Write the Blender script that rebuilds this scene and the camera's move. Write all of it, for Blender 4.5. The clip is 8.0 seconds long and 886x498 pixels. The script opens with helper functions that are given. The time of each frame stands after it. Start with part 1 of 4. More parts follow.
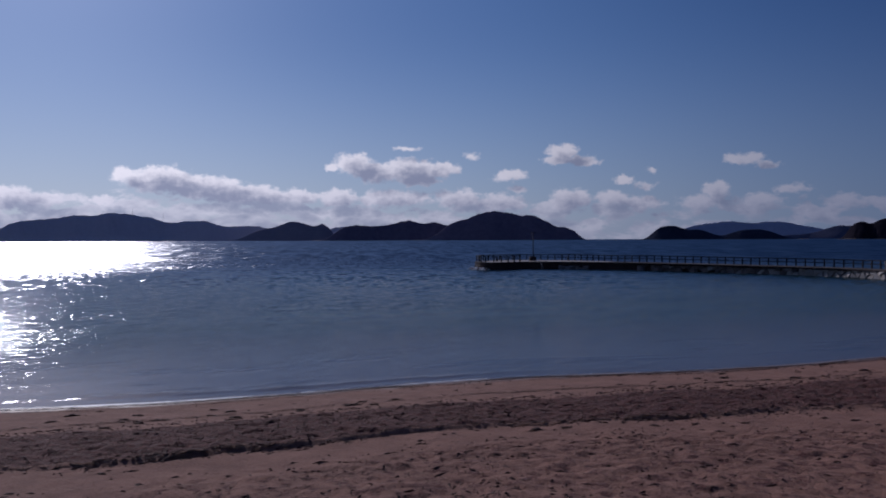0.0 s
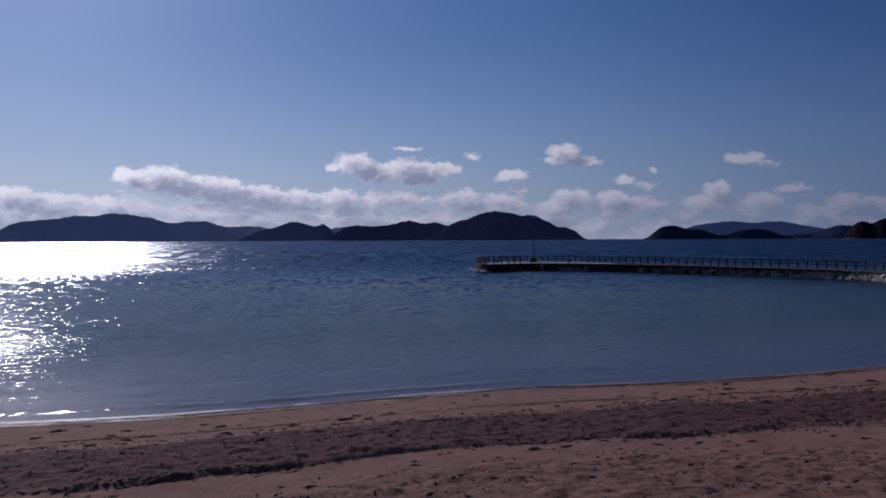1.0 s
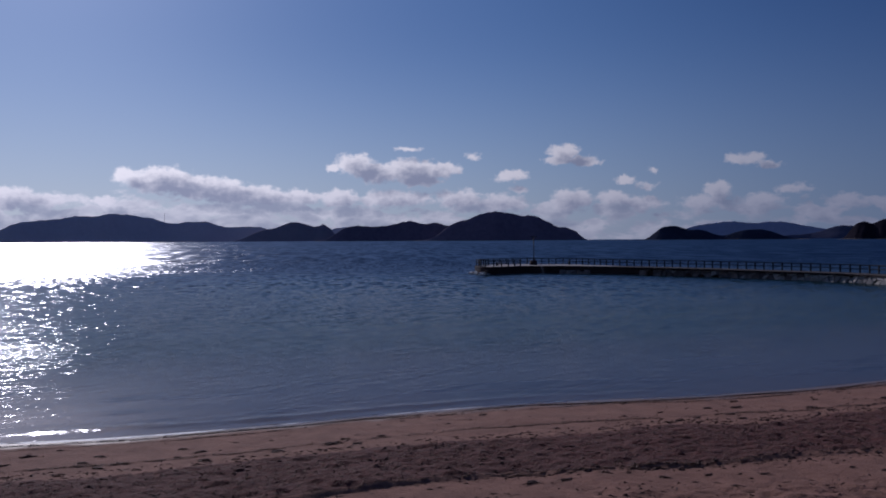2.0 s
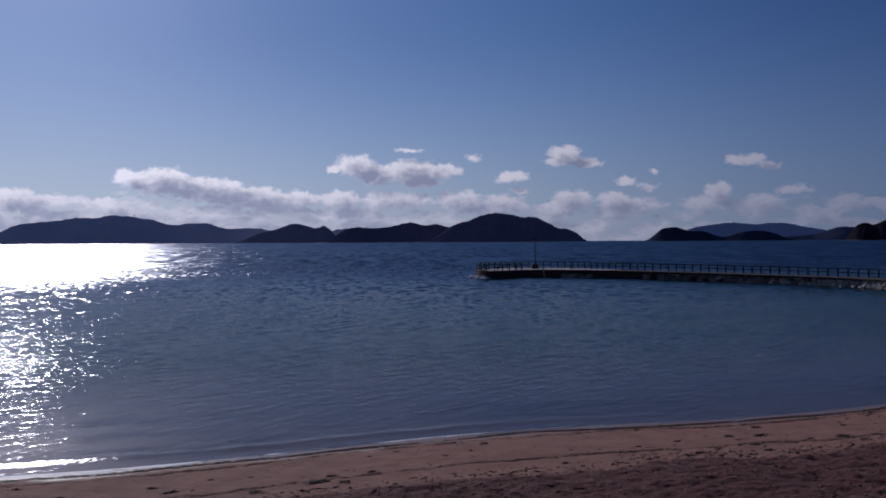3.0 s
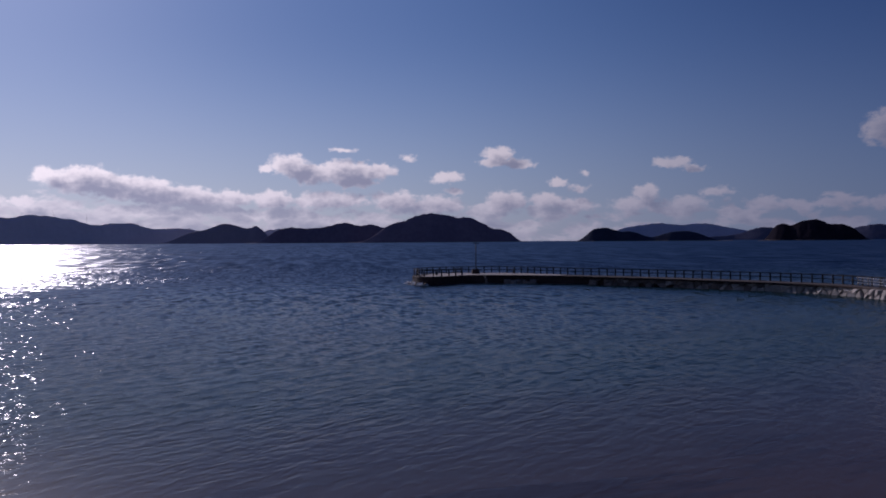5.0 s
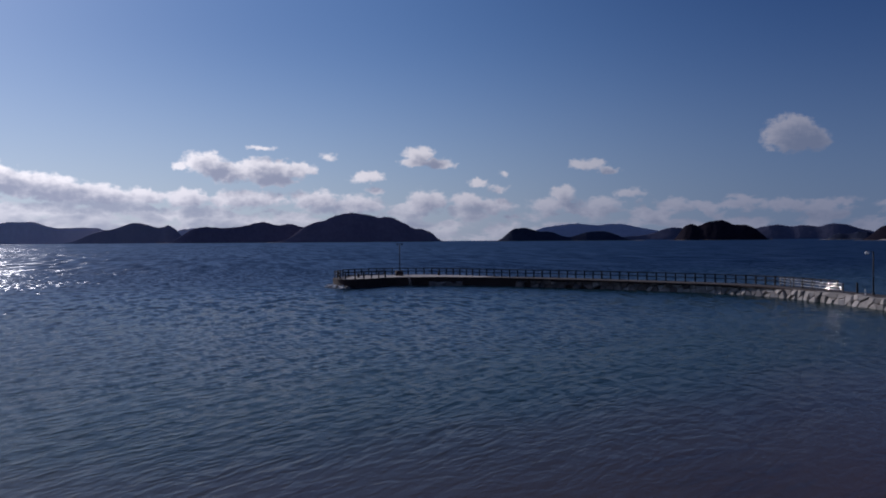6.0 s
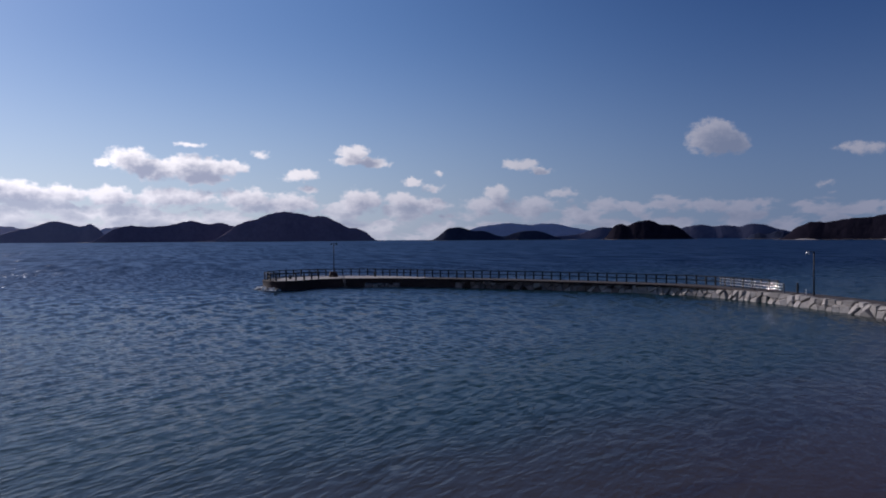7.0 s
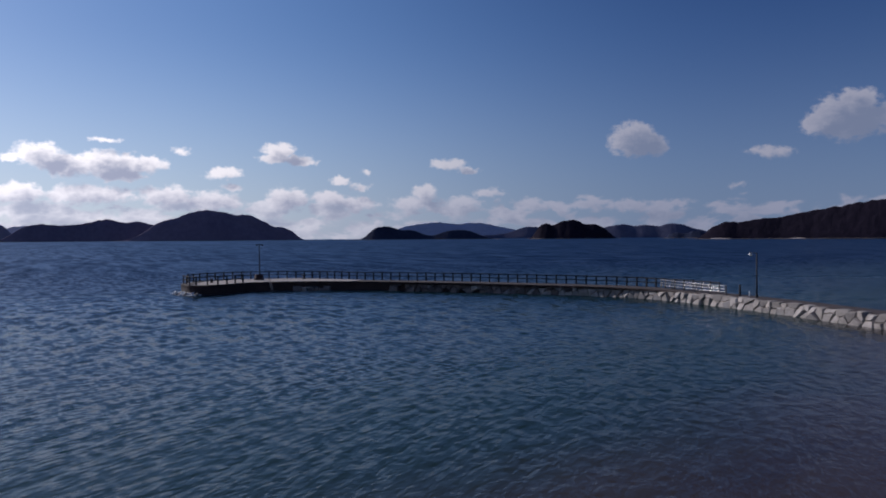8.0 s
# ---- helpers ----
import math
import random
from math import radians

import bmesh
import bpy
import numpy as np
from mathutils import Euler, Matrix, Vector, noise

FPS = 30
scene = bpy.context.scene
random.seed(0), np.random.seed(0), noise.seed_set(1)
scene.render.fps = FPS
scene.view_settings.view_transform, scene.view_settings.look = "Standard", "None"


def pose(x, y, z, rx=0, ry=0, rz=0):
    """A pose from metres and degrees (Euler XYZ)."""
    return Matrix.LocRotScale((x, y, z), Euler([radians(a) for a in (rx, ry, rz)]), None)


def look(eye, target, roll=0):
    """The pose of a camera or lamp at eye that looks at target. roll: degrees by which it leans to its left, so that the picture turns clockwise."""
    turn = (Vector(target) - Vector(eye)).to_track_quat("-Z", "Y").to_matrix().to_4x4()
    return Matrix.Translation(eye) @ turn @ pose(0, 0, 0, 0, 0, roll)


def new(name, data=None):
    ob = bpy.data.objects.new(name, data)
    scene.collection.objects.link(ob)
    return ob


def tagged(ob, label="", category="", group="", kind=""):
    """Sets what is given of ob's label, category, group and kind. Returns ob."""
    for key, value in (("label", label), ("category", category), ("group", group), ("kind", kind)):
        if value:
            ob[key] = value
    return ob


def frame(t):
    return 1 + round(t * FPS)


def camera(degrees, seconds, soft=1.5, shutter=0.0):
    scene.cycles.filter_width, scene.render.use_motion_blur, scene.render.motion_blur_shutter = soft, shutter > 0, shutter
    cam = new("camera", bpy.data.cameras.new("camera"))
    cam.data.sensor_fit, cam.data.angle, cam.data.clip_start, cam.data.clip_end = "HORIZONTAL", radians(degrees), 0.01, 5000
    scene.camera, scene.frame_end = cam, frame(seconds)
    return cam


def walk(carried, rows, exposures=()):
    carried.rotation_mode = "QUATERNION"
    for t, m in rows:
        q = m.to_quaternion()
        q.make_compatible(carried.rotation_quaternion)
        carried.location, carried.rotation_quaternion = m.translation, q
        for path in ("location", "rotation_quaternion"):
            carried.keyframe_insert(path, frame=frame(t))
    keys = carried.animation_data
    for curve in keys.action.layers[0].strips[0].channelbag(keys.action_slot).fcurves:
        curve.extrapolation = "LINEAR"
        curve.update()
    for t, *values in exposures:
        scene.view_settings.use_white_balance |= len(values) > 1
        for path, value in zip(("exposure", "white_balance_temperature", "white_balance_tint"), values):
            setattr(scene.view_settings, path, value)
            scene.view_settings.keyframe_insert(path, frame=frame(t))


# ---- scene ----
LENS_SOFT = 1.85
cam = camera(63.69, 8.0, soft=LENS_SOFT)
PATH = [
    (0, (0.000, 0.000, 5.091), (-0.001, 99.991, 3.714), -0.23),
    (0.5, (0.079, 0.281, 5.235), (0.041, 100.271, 3.855), -0.22),
    (1, (0.126, 0.540, 5.368), (0.017, 100.530, 3.993), -0.28),
    (1.5, (0.227, 0.960, 5.511), (0.031, 100.950, 4.158), -0.32),
    (1.7, (0.281, 1.239, 5.595), (0.101, 101.230, 4.235), -0.30),
    (2.8, (0.385, 2.971, 6.005), (0.159, 102.964, 4.830), -0.32),
    (3, (0.417, 3.490, 6.070), (0.150, 103.483, 4.923), -0.33),
    (3.5, (0.465, 5.209, 6.278), (0.255, 105.203, 5.178), -0.39),
    (3.7, (0.459, 5.981, 6.331), (0.555, 105.975, 5.196), -0.38),
    (4, (0.462, 7.211, 6.386), (2.240, 107.190, 5.305), -0.36),
    (4.2, (0.462, 8.068, 6.421), (3.560, 108.014, 5.286), -0.39),
    (4.5, (0.492, 9.385, 6.463), (5.151, 109.270, 5.354), -0.36),
    (4.7, (0.472, 10.273, 6.507), (6.500, 110.085, 5.382), -0.37),
    (5.8, (0.632, 15.136, 6.691), (18.401, 113.537, 5.455), -0.40),
    (6, (0.652, 15.871, 6.710), (20.396, 113.894, 5.444), -0.39),
    (6.5, (0.799, 17.616, 6.728), (24.732, 114.701, 5.389), -0.36),
    (7, (1.134, 19.636, 6.756), (29.754, 115.443, 5.340), -0.37),
    (7.2, (1.208, 20.660, 6.826), (32.255, 115.706, 5.316), -0.35),
    (7.4, (1.284, 21.688, 6.913), (35.712, 115.561, 5.333), -0.34),
    (7.5, (1.331, 22.159, 6.946), (36.868, 115.619, 5.376), -0.33),
    (7.7, (1.452, 22.971, 6.983), (38.257, 115.937, 5.370), -0.35),
    (8, (1.679, 23.990, 6.967), (39.785, 116.431, 5.371), -0.37),
]
walk(cam, [(t, look(e, g, r)) for t, e, g, r in PATH], [(0, -0.08, 5750, 22), (3.4, -0.08, 5750, 22), (4.6, 0.0, 6150, 33), (6.0, 0.28, 6050, 18), (6.2, 0.36, 6080, 18), (8, 0.66, 6230, 17)])

# ---------------------------------------------------------------- world, sun
SUN_AZ, SUN_EL = -31.5, 29.0          # degrees: azimuth from +y towards +x, height
SUN_DIR = Vector((math.sin(radians(SUN_AZ)) * math.cos(radians(SUN_EL)),
                  math.cos(radians(SUN_AZ)) * math.cos(radians(SUN_EL)), math.sin(radians(SUN_EL))))


class Nodes:
    """Small wrapper that adds nodes and links them."""

    def __init__(self, tree):
        self.tree = tree
        tree.nodes.clear()

    def add(self, kind, **sets):
        node = self.tree.nodes.new(kind)
        for key, value in sets.items():
            if key.startswith("in_"):
                self.put(node.inputs[int(key[3:])], value)
            else:
                setattr(node, key, value)
        return node

    def put(self, socket, value):
        if isinstance(value, bpy.types.NodeSocket):
            self.tree.links.new(value, socket)
        else:
            socket.default_value = value

    def calc(self, op, a, b=0.0, c=0.0, clamp=False):
        node = self.tree.nodes.new("ShaderNodeMath")
        node.operation, node.use_clamp = op, clamp
        for socket, value in zip(node.inputs, (a, b, c)):
            self.put(socket, value)
        return node.outputs[0]

    def ramp(self, value, lo, hi, to_lo=0.0, to_hi=1.0):
        node = self.tree.nodes.new("ShaderNodeMapRange")
        node.interpolation_type = "SMOOTHSTEP"
        for n, v in enumerate((value, lo, hi, to_lo, to_hi)):
            self.put(node.inputs[n], v)
        return node.outputs[0]

    def mix(self, factor, a, b):
        node = self.tree.nodes.new("ShaderNodeMix")
        node.data_type = "RGBA"
        self.put(node.inputs[0], factor)
        self.put(node.inputs[6], (*a, 1) if isinstance(a, tuple) and len(a) == 3 else a)
        self.put(node.inputs[7], (*b, 1) if isinstance(b, tuple) and len(b) == 3 else b)
        return node.outputs[2]

    def vec(self, x, y, z):
        node = self.tree.nodes.new("ShaderNodeCombineXYZ")
        for socket, value in zip(node.inputs, (x, y, z)):
            self.put(socket, value)
        return node.outputs[0]

    def scaled(self, vector, scale, turn=0.0):
        node = self.tree.nodes.new("ShaderNodeMapping")
        self.put(node.inputs["Vector"], vector)
        node.vector_type = "TEXTURE"
        node.inputs["Scale"].default_value = scale
        node.inputs["Rotation"].default_value = (0, 0, radians(turn))
        return node.outputs[0]

    def noise(self, vector, scale, detail=4.0, rough=0.55, warp=0.0):
        node = self.tree.nodes.new("ShaderNodeTexNoise")
        self.put(node.inputs["Vector"], vector)
        node.inputs["Scale"].default_value = scale
        node.inputs["Detail"].default_value = detail
        node.inputs["Roughness"].default_value = rough
        node.inputs["Distortion"].default_value = warp
        return node.outputs[0]


SKY_STRENGTH, CLOUD_STRENGTH = 0.038, 0.8
world = bpy.data.worlds.new("sky")
scene.world = world
world.use_nodes = True
w = Nodes(world.node_tree)
heading = w.add("ShaderNodeTexCoord").outputs["Generated"]
parts_xyz = w.add("ShaderNodeSeparateXYZ", in_0=heading).outputs
# the sky keeps its horizon colour just under the horizon
lifted = w.vec(parts_xyz[0], parts_xyz[1], w.calc("MAXIMUM", parts_xyz[2], 0.004))
sky = w.add("ShaderNodeTexSky", sky_type="NISHITA", sun_disc=False, sun_elevation=radians(SUN_EL),
            sun_rotation=radians(SUN_AZ), altitude=0.0, air_density=1.0, dust_density=0.45, ozone_density=6.0, in_0=lifted)
az = w.calc("MULTIPLY", w.calc("ARCTAN2", parts_xyz[0], parts_xyz[1]), 57.2958)
el = w.calc("MULTIPLY", w.calc("ARCSINE", parts_xyz[2]), 57.2958)
# single clouds: azimuth, height, half width, half height, in degrees, and how solid they are
CLOUDS = [(-7.1, 5.98, 1.34, 0.86, 1), (-8.7, 5.69, 0.71, 0.32, 0.9), (-5.4, 5.29, 1.71, 0.77, 1), (-2.7, 5.53, 2.54, 0.86, 1), (-2.0, 4.68, 1.72, 0.41, 1), (-0.1, 5.54, 1.54, 0.59, 0.8),
          (-2.8, 7.18, 1.18, 0.18, 0.5), (-24.1, 4.83, 1.02, 0.5, 1), (-21.6, 4.51, 2.59, 0.91, 1), (-18.6, 3.98, 3.26, 0.86, 1), (-15.2, 3.49, 3.38, 0.68, 1), (-11.6, 3.34, 2.83, 0.5, 0.9),
          (-31.4, 3.0, 1.46, 0.82, 1), (-29.3, 2.81, 1.66, 0.59, 0.9), (-25.4, 2.85, 1.04, 0.41, 0.7), (-8.3, 3.29, 1.69, 0.64, 0.9), (-3.8, 3.23, 2.89, 0.68, 0.9), (9.5, 6.82, 1.24, 0.59, 1),
          (11.1, 6.12, 1.4, 0.41, 1), (9.0, 6.21, 0.97, 0.41, 0.9), (2.3, 6.61, 0.73, 0.36, 0.5), (5.3, 5.02, 1.35, 0.45, 0.8), (6.0, 3.98, 0.63, 0.32, 0.6), (14.2, 4.56, 0.77, 0.36, 0.8),
          (15.9, 4.04, 0.92, 0.27, 0.5), (16.2, 5.25, 0.42, 0.27, 0.6), (23.0, 5.82, 1.31, 0.45, 0.8), (24.6, 5.38, 0.9, 0.27, 0.8), (10.1, 3.05, 1.58, 0.86, 0.95), (13.4, 3.22, 1.2, 0.59, 0.9),
          (15.5, 2.66, 1.69, 0.59, 0.9), (21.0, 3.61, 0.87, 0.59, 0.85), (20.4, 2.78, 2.15, 0.54, 0.8), (24.1, 2.69, 1.44, 0.59, 0.75), (26.0, 3.53, 1.17, 0.41, 0.55), (29.4, 2.61, 1.31, 0.5, 0.7),
          (1.4, 3.24, 2.0, 0.73, 0.9), (4.5, 2.87, 2.17, 0.68, 0.9), (37.4, 7.4, 1.75, 1.24, 1.05), (38.9, 7.05, 1.1, 0.8, 0.95), (46.5, 6.14, 1.02, 0.41, 0.5), (47.8, 6.07, 1.11, 0.41, 0.35),
          (52.0, 8.21, 2.27, 1.5, 1.1), (50.2, 8.01, 1.14, 0.82, 1), (52.6, 9.15, 1.29, 0.86, 1), (55.0, 8.05, 1.93, 1.0, 1), (44.7, 3.74, 0.7, 0.27, 0.4), (36.8, 2.43, 1.87, 0.5, 0.8),
          (40.0, 2.5, 1.81, 0.36, 0.6), (45.0, 2.06, 1.7, 0.36, 0.4), (33.6, 2.6, 0.96, 0.45, 0.7)]


def cloud_mass(az_, el_):
    """How thick the cloud is in a direction: single heaps, and the bank along the horizon."""
    plane = w.vec(az_, w.calc("MULTIPLY", el_, 1.4), 0.0)
    fine = w.calc("SUBTRACT", w.noise(plane, 1.9, 4.0, 0.55, 0.2), 0.5)
    broad = w.calc("SUBTRACT", w.noise(plane, 0.75, 3.0, 0.5, 0.4), 0.5)
    sway = w.calc("SUBTRACT", w.noise(w.vec(az_, el_, 7.0), 0.9, 3.0, 0.5), 0.5)
    lift = w.calc("SUBTRACT", w.noise(w.vec(az_, el_, 19.0), 0.9, 3.0, 0.5), 0.5)
    spot = w.vec(w.calc("MULTIPLY_ADD", sway, 1.2, az_), w.calc("MULTIPLY_ADD", lift, 0.8, el_), 0.0)
    form = -9.0
    for c_az, c_el, c_w, c_h, solid in CLOUDS:
        across, up = 1.0 / (c_w * 1.25), 1.0 / (c_h * 1.3)
        reach = w.add("ShaderNodeVectorMath", operation="MULTIPLY_ADD", in_0=spot, in_1=(across, up, 0.0), in_2=(-c_az * across, -c_el * up, 0.0)).outputs[0]
        reach = w.add("ShaderNodeVectorMath", operation="LENGTH", in_0=reach).outputs["Value"]
        form = w.calc("SMOOTH_MAX", w.calc("MULTIPLY_ADD", reach, -solid, solid), form, 0.12)
    puff = w.calc("ADD", form, w.calc("ADD", w.calc("MULTIPLY", fine, 0.75), w.calc("MULTIPLY", broad, 0.6)))
    heaps = w.calc("SUBTRACT", w.noise(w.vec(w.calc("MULTIPLY", az_, 0.5), w.calc("MULTIPLY", el_, 1.1), 4.0), 0.8, 5.0, 0.5, 0.3), 0.5)
    row = w.calc("ADD", w.calc("MULTIPLY", heaps, 2.6), w.calc("ADD", w.ramp(el_, 4.4, 2.2, -0.85, 0.22), w.calc("SUBTRACT", w.ramp(az_, 15.0, -25.0, 0.0, 0.25), w.ramp(el_, 4.5, 8.0))))
    return puff, row


puff, row = cloud_mass(az, el)
cover = w.calc("MAXIMUM", w.calc("MULTIPLY", w.ramp(puff, 0.0, 0.42), w.ramp(az, 12.0, 28.0, 1.0, 0.82)), w.calc("MULTIPLY", w.ramp(row, 0.0, 0.35), 0.85))
# cloud between a spot and the sun darkens it
puff_2, row_2 = cloud_mass(w.calc("SUBTRACT", az, 0.85), w.calc("ADD", el, 0.85))
depth_in = w.ramp(w.calc("ADD", w.calc("MAXIMUM", w.calc("ADD", puff_2, 0.05), w.calc("MULTIPLY", row_2, 0.9)), w.calc("MULTIPLY", w.calc("MAXIMUM", puff, row), 0.35)), -0.22, 1.05)
near_sun = w.ramp(az, 45.0, -32.0, 0.0, 1.0)
bright = w.mix(near_sun, (0.28, 0.285, 0.33), (1.08, 1.05, 1.02))
bright = w.mix(w.calc("MULTIPLY", w.ramp(el, 5.0, 2.5), 0.65), bright, w.mix(near_sun, (0.19, 0.21, 0.28), (0.80, 0.79, 0.82)))
shade = w.mix(near_sun, (0.14, 0.165, 0.23), (0.36, 0.39, 0.48))
cloud_colour = w.mix(depth_in, bright, shade)
blue_air = w.tree.nodes.new("ShaderNodeMix")
blue_air.data_type, blue_air.blend_type = "RGBA", "MULTIPLY"
w.put(blue_air.inputs[0], 1.0)
w.put(blue_air.inputs[6], sky.outputs[0])
# overhead, mostly unseen: raised near the sun, lowered away, to steer sea reflections
from_sun = w.calc("ABSOLUTE", w.calc("SUBTRACT", az, SUN_AZ))
overhead = w.mix(w.ramp(el, 14.0, 38.0), (1.0, 1.0, 1.0), w.mix(w.ramp(from_sun, 15.0, 85.0), (1.75, 1.65, 1.55), (0.32, 0.40, 0.52)))
sideways = w.mix(w.ramp(az, 50.0, 0.0), (0.46, 0.58, 0.79), (0.96, 1.05, 1.14))
w.put(blue_air.inputs[7], w.add("ShaderNodeVectorMath", operation="MULTIPLY", in_0=overhead, in_1=sideways).outputs[0])
sky_light = w.add("ShaderNodeBackground", in_0=blue_air.outputs[2], in_1=SKY_STRENGTH)
haze_light = w.add("ShaderNodeBackground", in_0=w.mix(near_sun, (0.135, 0.185, 0.285), (0.57, 0.63, 0.70)), in_1=CLOUD_STRENGTH)
haze = w.calc("MULTIPLY", w.calc("POWER", w.ramp(el, 22.0, -2.0), 1.8), 0.75)
clear_sky = w.add("ShaderNodeMixShader", in_0=haze, in_1=sky_light.outputs[0], in_2=haze_light.outputs[0])
cloud_light = w.add("ShaderNodeBackground", in_0=cloud_colour, in_1=CLOUD_STRENGTH)
both = w.add("ShaderNodeMixShader", in_0=cover, in_1=clear_sky.outputs[0], in_2=cloud_light.outputs[0])
w.add("ShaderNodeOutputWorld", in_0=both.outputs[0])

sun_data = bpy.data.lights.new("sun", "SUN")
sun_data.energy, sun_data.angle, sun_data.color = 2.0, radians(0.53), (1.0, 0.93, 0.83)
sun = new("sun", sun_data)
sun.matrix_world = look(SUN_DIR * 200, (0, 0, 0))

# ---------------------------------------------------------------- materials
def shader(name):
    m = bpy.data.materials.new(name)
    m.use_nodes = True
    n = Nodes(m.node_tree)
    out = n.add("ShaderNodeOutputMaterial")
    b = n.add("ShaderNodeBsdfPrincipled")
    n.put(out.inputs[0], b.outputs[0])
    return m, n, b, out


def mottled(name, dark, light, scale=3.0, rough=0.8, metal=0.0, bump=0.3, bump_scale=20.0, depth=0.02, each=0.0, spec=0.5):
    """A surface of two tones at two scales with fine relief; each: how much one piece differs from the next."""
    m, n, b, _ = shader(name)
    where = n.add("ShaderNodeTexCoord").outputs["Object"]
    blend = n.calc("ADD", n.calc("MULTIPLY", n.noise(where, scale, 5.0), 0.6), n.calc("MULTIPLY", n.noise(where, scale * 7, 4.0), 0.4))
    blend = n.ramp(blend, 0.32, 0.68)
    colour = n.mix(blend, dark, light)
    if each:
        own = n.add("ShaderNodeObjectInfo").outputs["Random"]
        colour = n.mix(n.calc("MULTIPLY", own, each), colour, tuple(v * 0.35 for v in dark))
    n.put(b.inputs["Base Color"], colour)
    n.put(b.inputs["Roughness"], n.ramp(n.noise(where, scale * 4), 0.3, 0.7, rough - 0.08, min(1.0, rough + 0.08)))
    b.inputs["Metallic"].default_value = metal
    b.inputs["Specular IOR Level"].default_value = spec
    relief = n.add("ShaderNodeBump")
    relief.inputs["Strength"].default_value, relief.inputs["Distance"].default_value = bump, depth
    n.put(relief.inputs["Height"], n.noise(where, bump_scale, 5.0, 0.6))
    n.put(b.inputs["Normal"], relief.outputs[0])
    return m


def sand_material():
    m, n, b, _ = shader("beach_sand")
    where = n.add("ShaderNodeNewGeometry").outputs["Position"]
    wrack = n.add("ShaderNodeAttribute", attribute_name="wrack").outputs["Fac"]
    height = n.add("ShaderNodeSeparateXYZ", in_0=where).outputs[2]
    grain = n.calc("ADD", n.calc("MULTIPLY", n.noise(where, 1.3, 6.0), 0.5), n.calc("MULTIPLY", n.noise(where, 24.0, 4.0), 0.5))
    sand = n.mix(n.ramp(grain, 0.35, 0.65), (0.188, 0.089, 0.063), (0.280, 0.139, 0.100))
    straw = n.noise(n.scaled(where, (0.5, 0.12, 0.25), 16), 2.4, 8.0, 0.7, 0.6)
    weed = n.mix(n.ramp(straw, 0.36, 0.66), (0.054, 0.015, 0.013), (0.132, 0.041, 0.034))
    cover = n.ramp(n.calc("ADD", wrack, n.calc("MULTIPLY", n.calc("SUBTRACT", n.noise(where, 3.4, 6.0, 0.65), 0.5), 1.5)), 0.35, 0.65)
    wet = n.ramp(n.calc("ADD", height, n.calc("MULTIPLY", n.noise(where, 0.5, 3.0), 0.10)), 0.16, 0.07)
    dry = n.mix(cover, sand, weed)
    n.put(b.inputs["Base Color"], n.mix(wet, dry, (0.165, 0.100, 0.076)))
    n.put(b.inputs["Roughness"], n.calc("SUBTRACT", 0.95, n.calc("MULTIPLY", wet, 0.62)))
    relief = n.add("ShaderNodeBump")
    relief.inputs["Distance"].default_value = 0.085
    n.put(relief.inputs["Strength"], n.ramp(wet, 0.0, 1.0, 0.75, 0.08))
    tops_ = n.calc("ADD", n.calc("MULTIPLY", n.noise(where, 7.0, 6.0, 0.65), 0.7), n.calc("MULTIPLY", n.noise(where, 34.0, 3.0), 0.3))
    n.put(relief.inputs["Height"], n.calc("ADD", tops_, n.calc("MULTIPLY", n.calc("MULTIPLY", straw, cover), 0.3)))
    n.put(b.inputs["Normal"], relief.outputs[0])
    return m


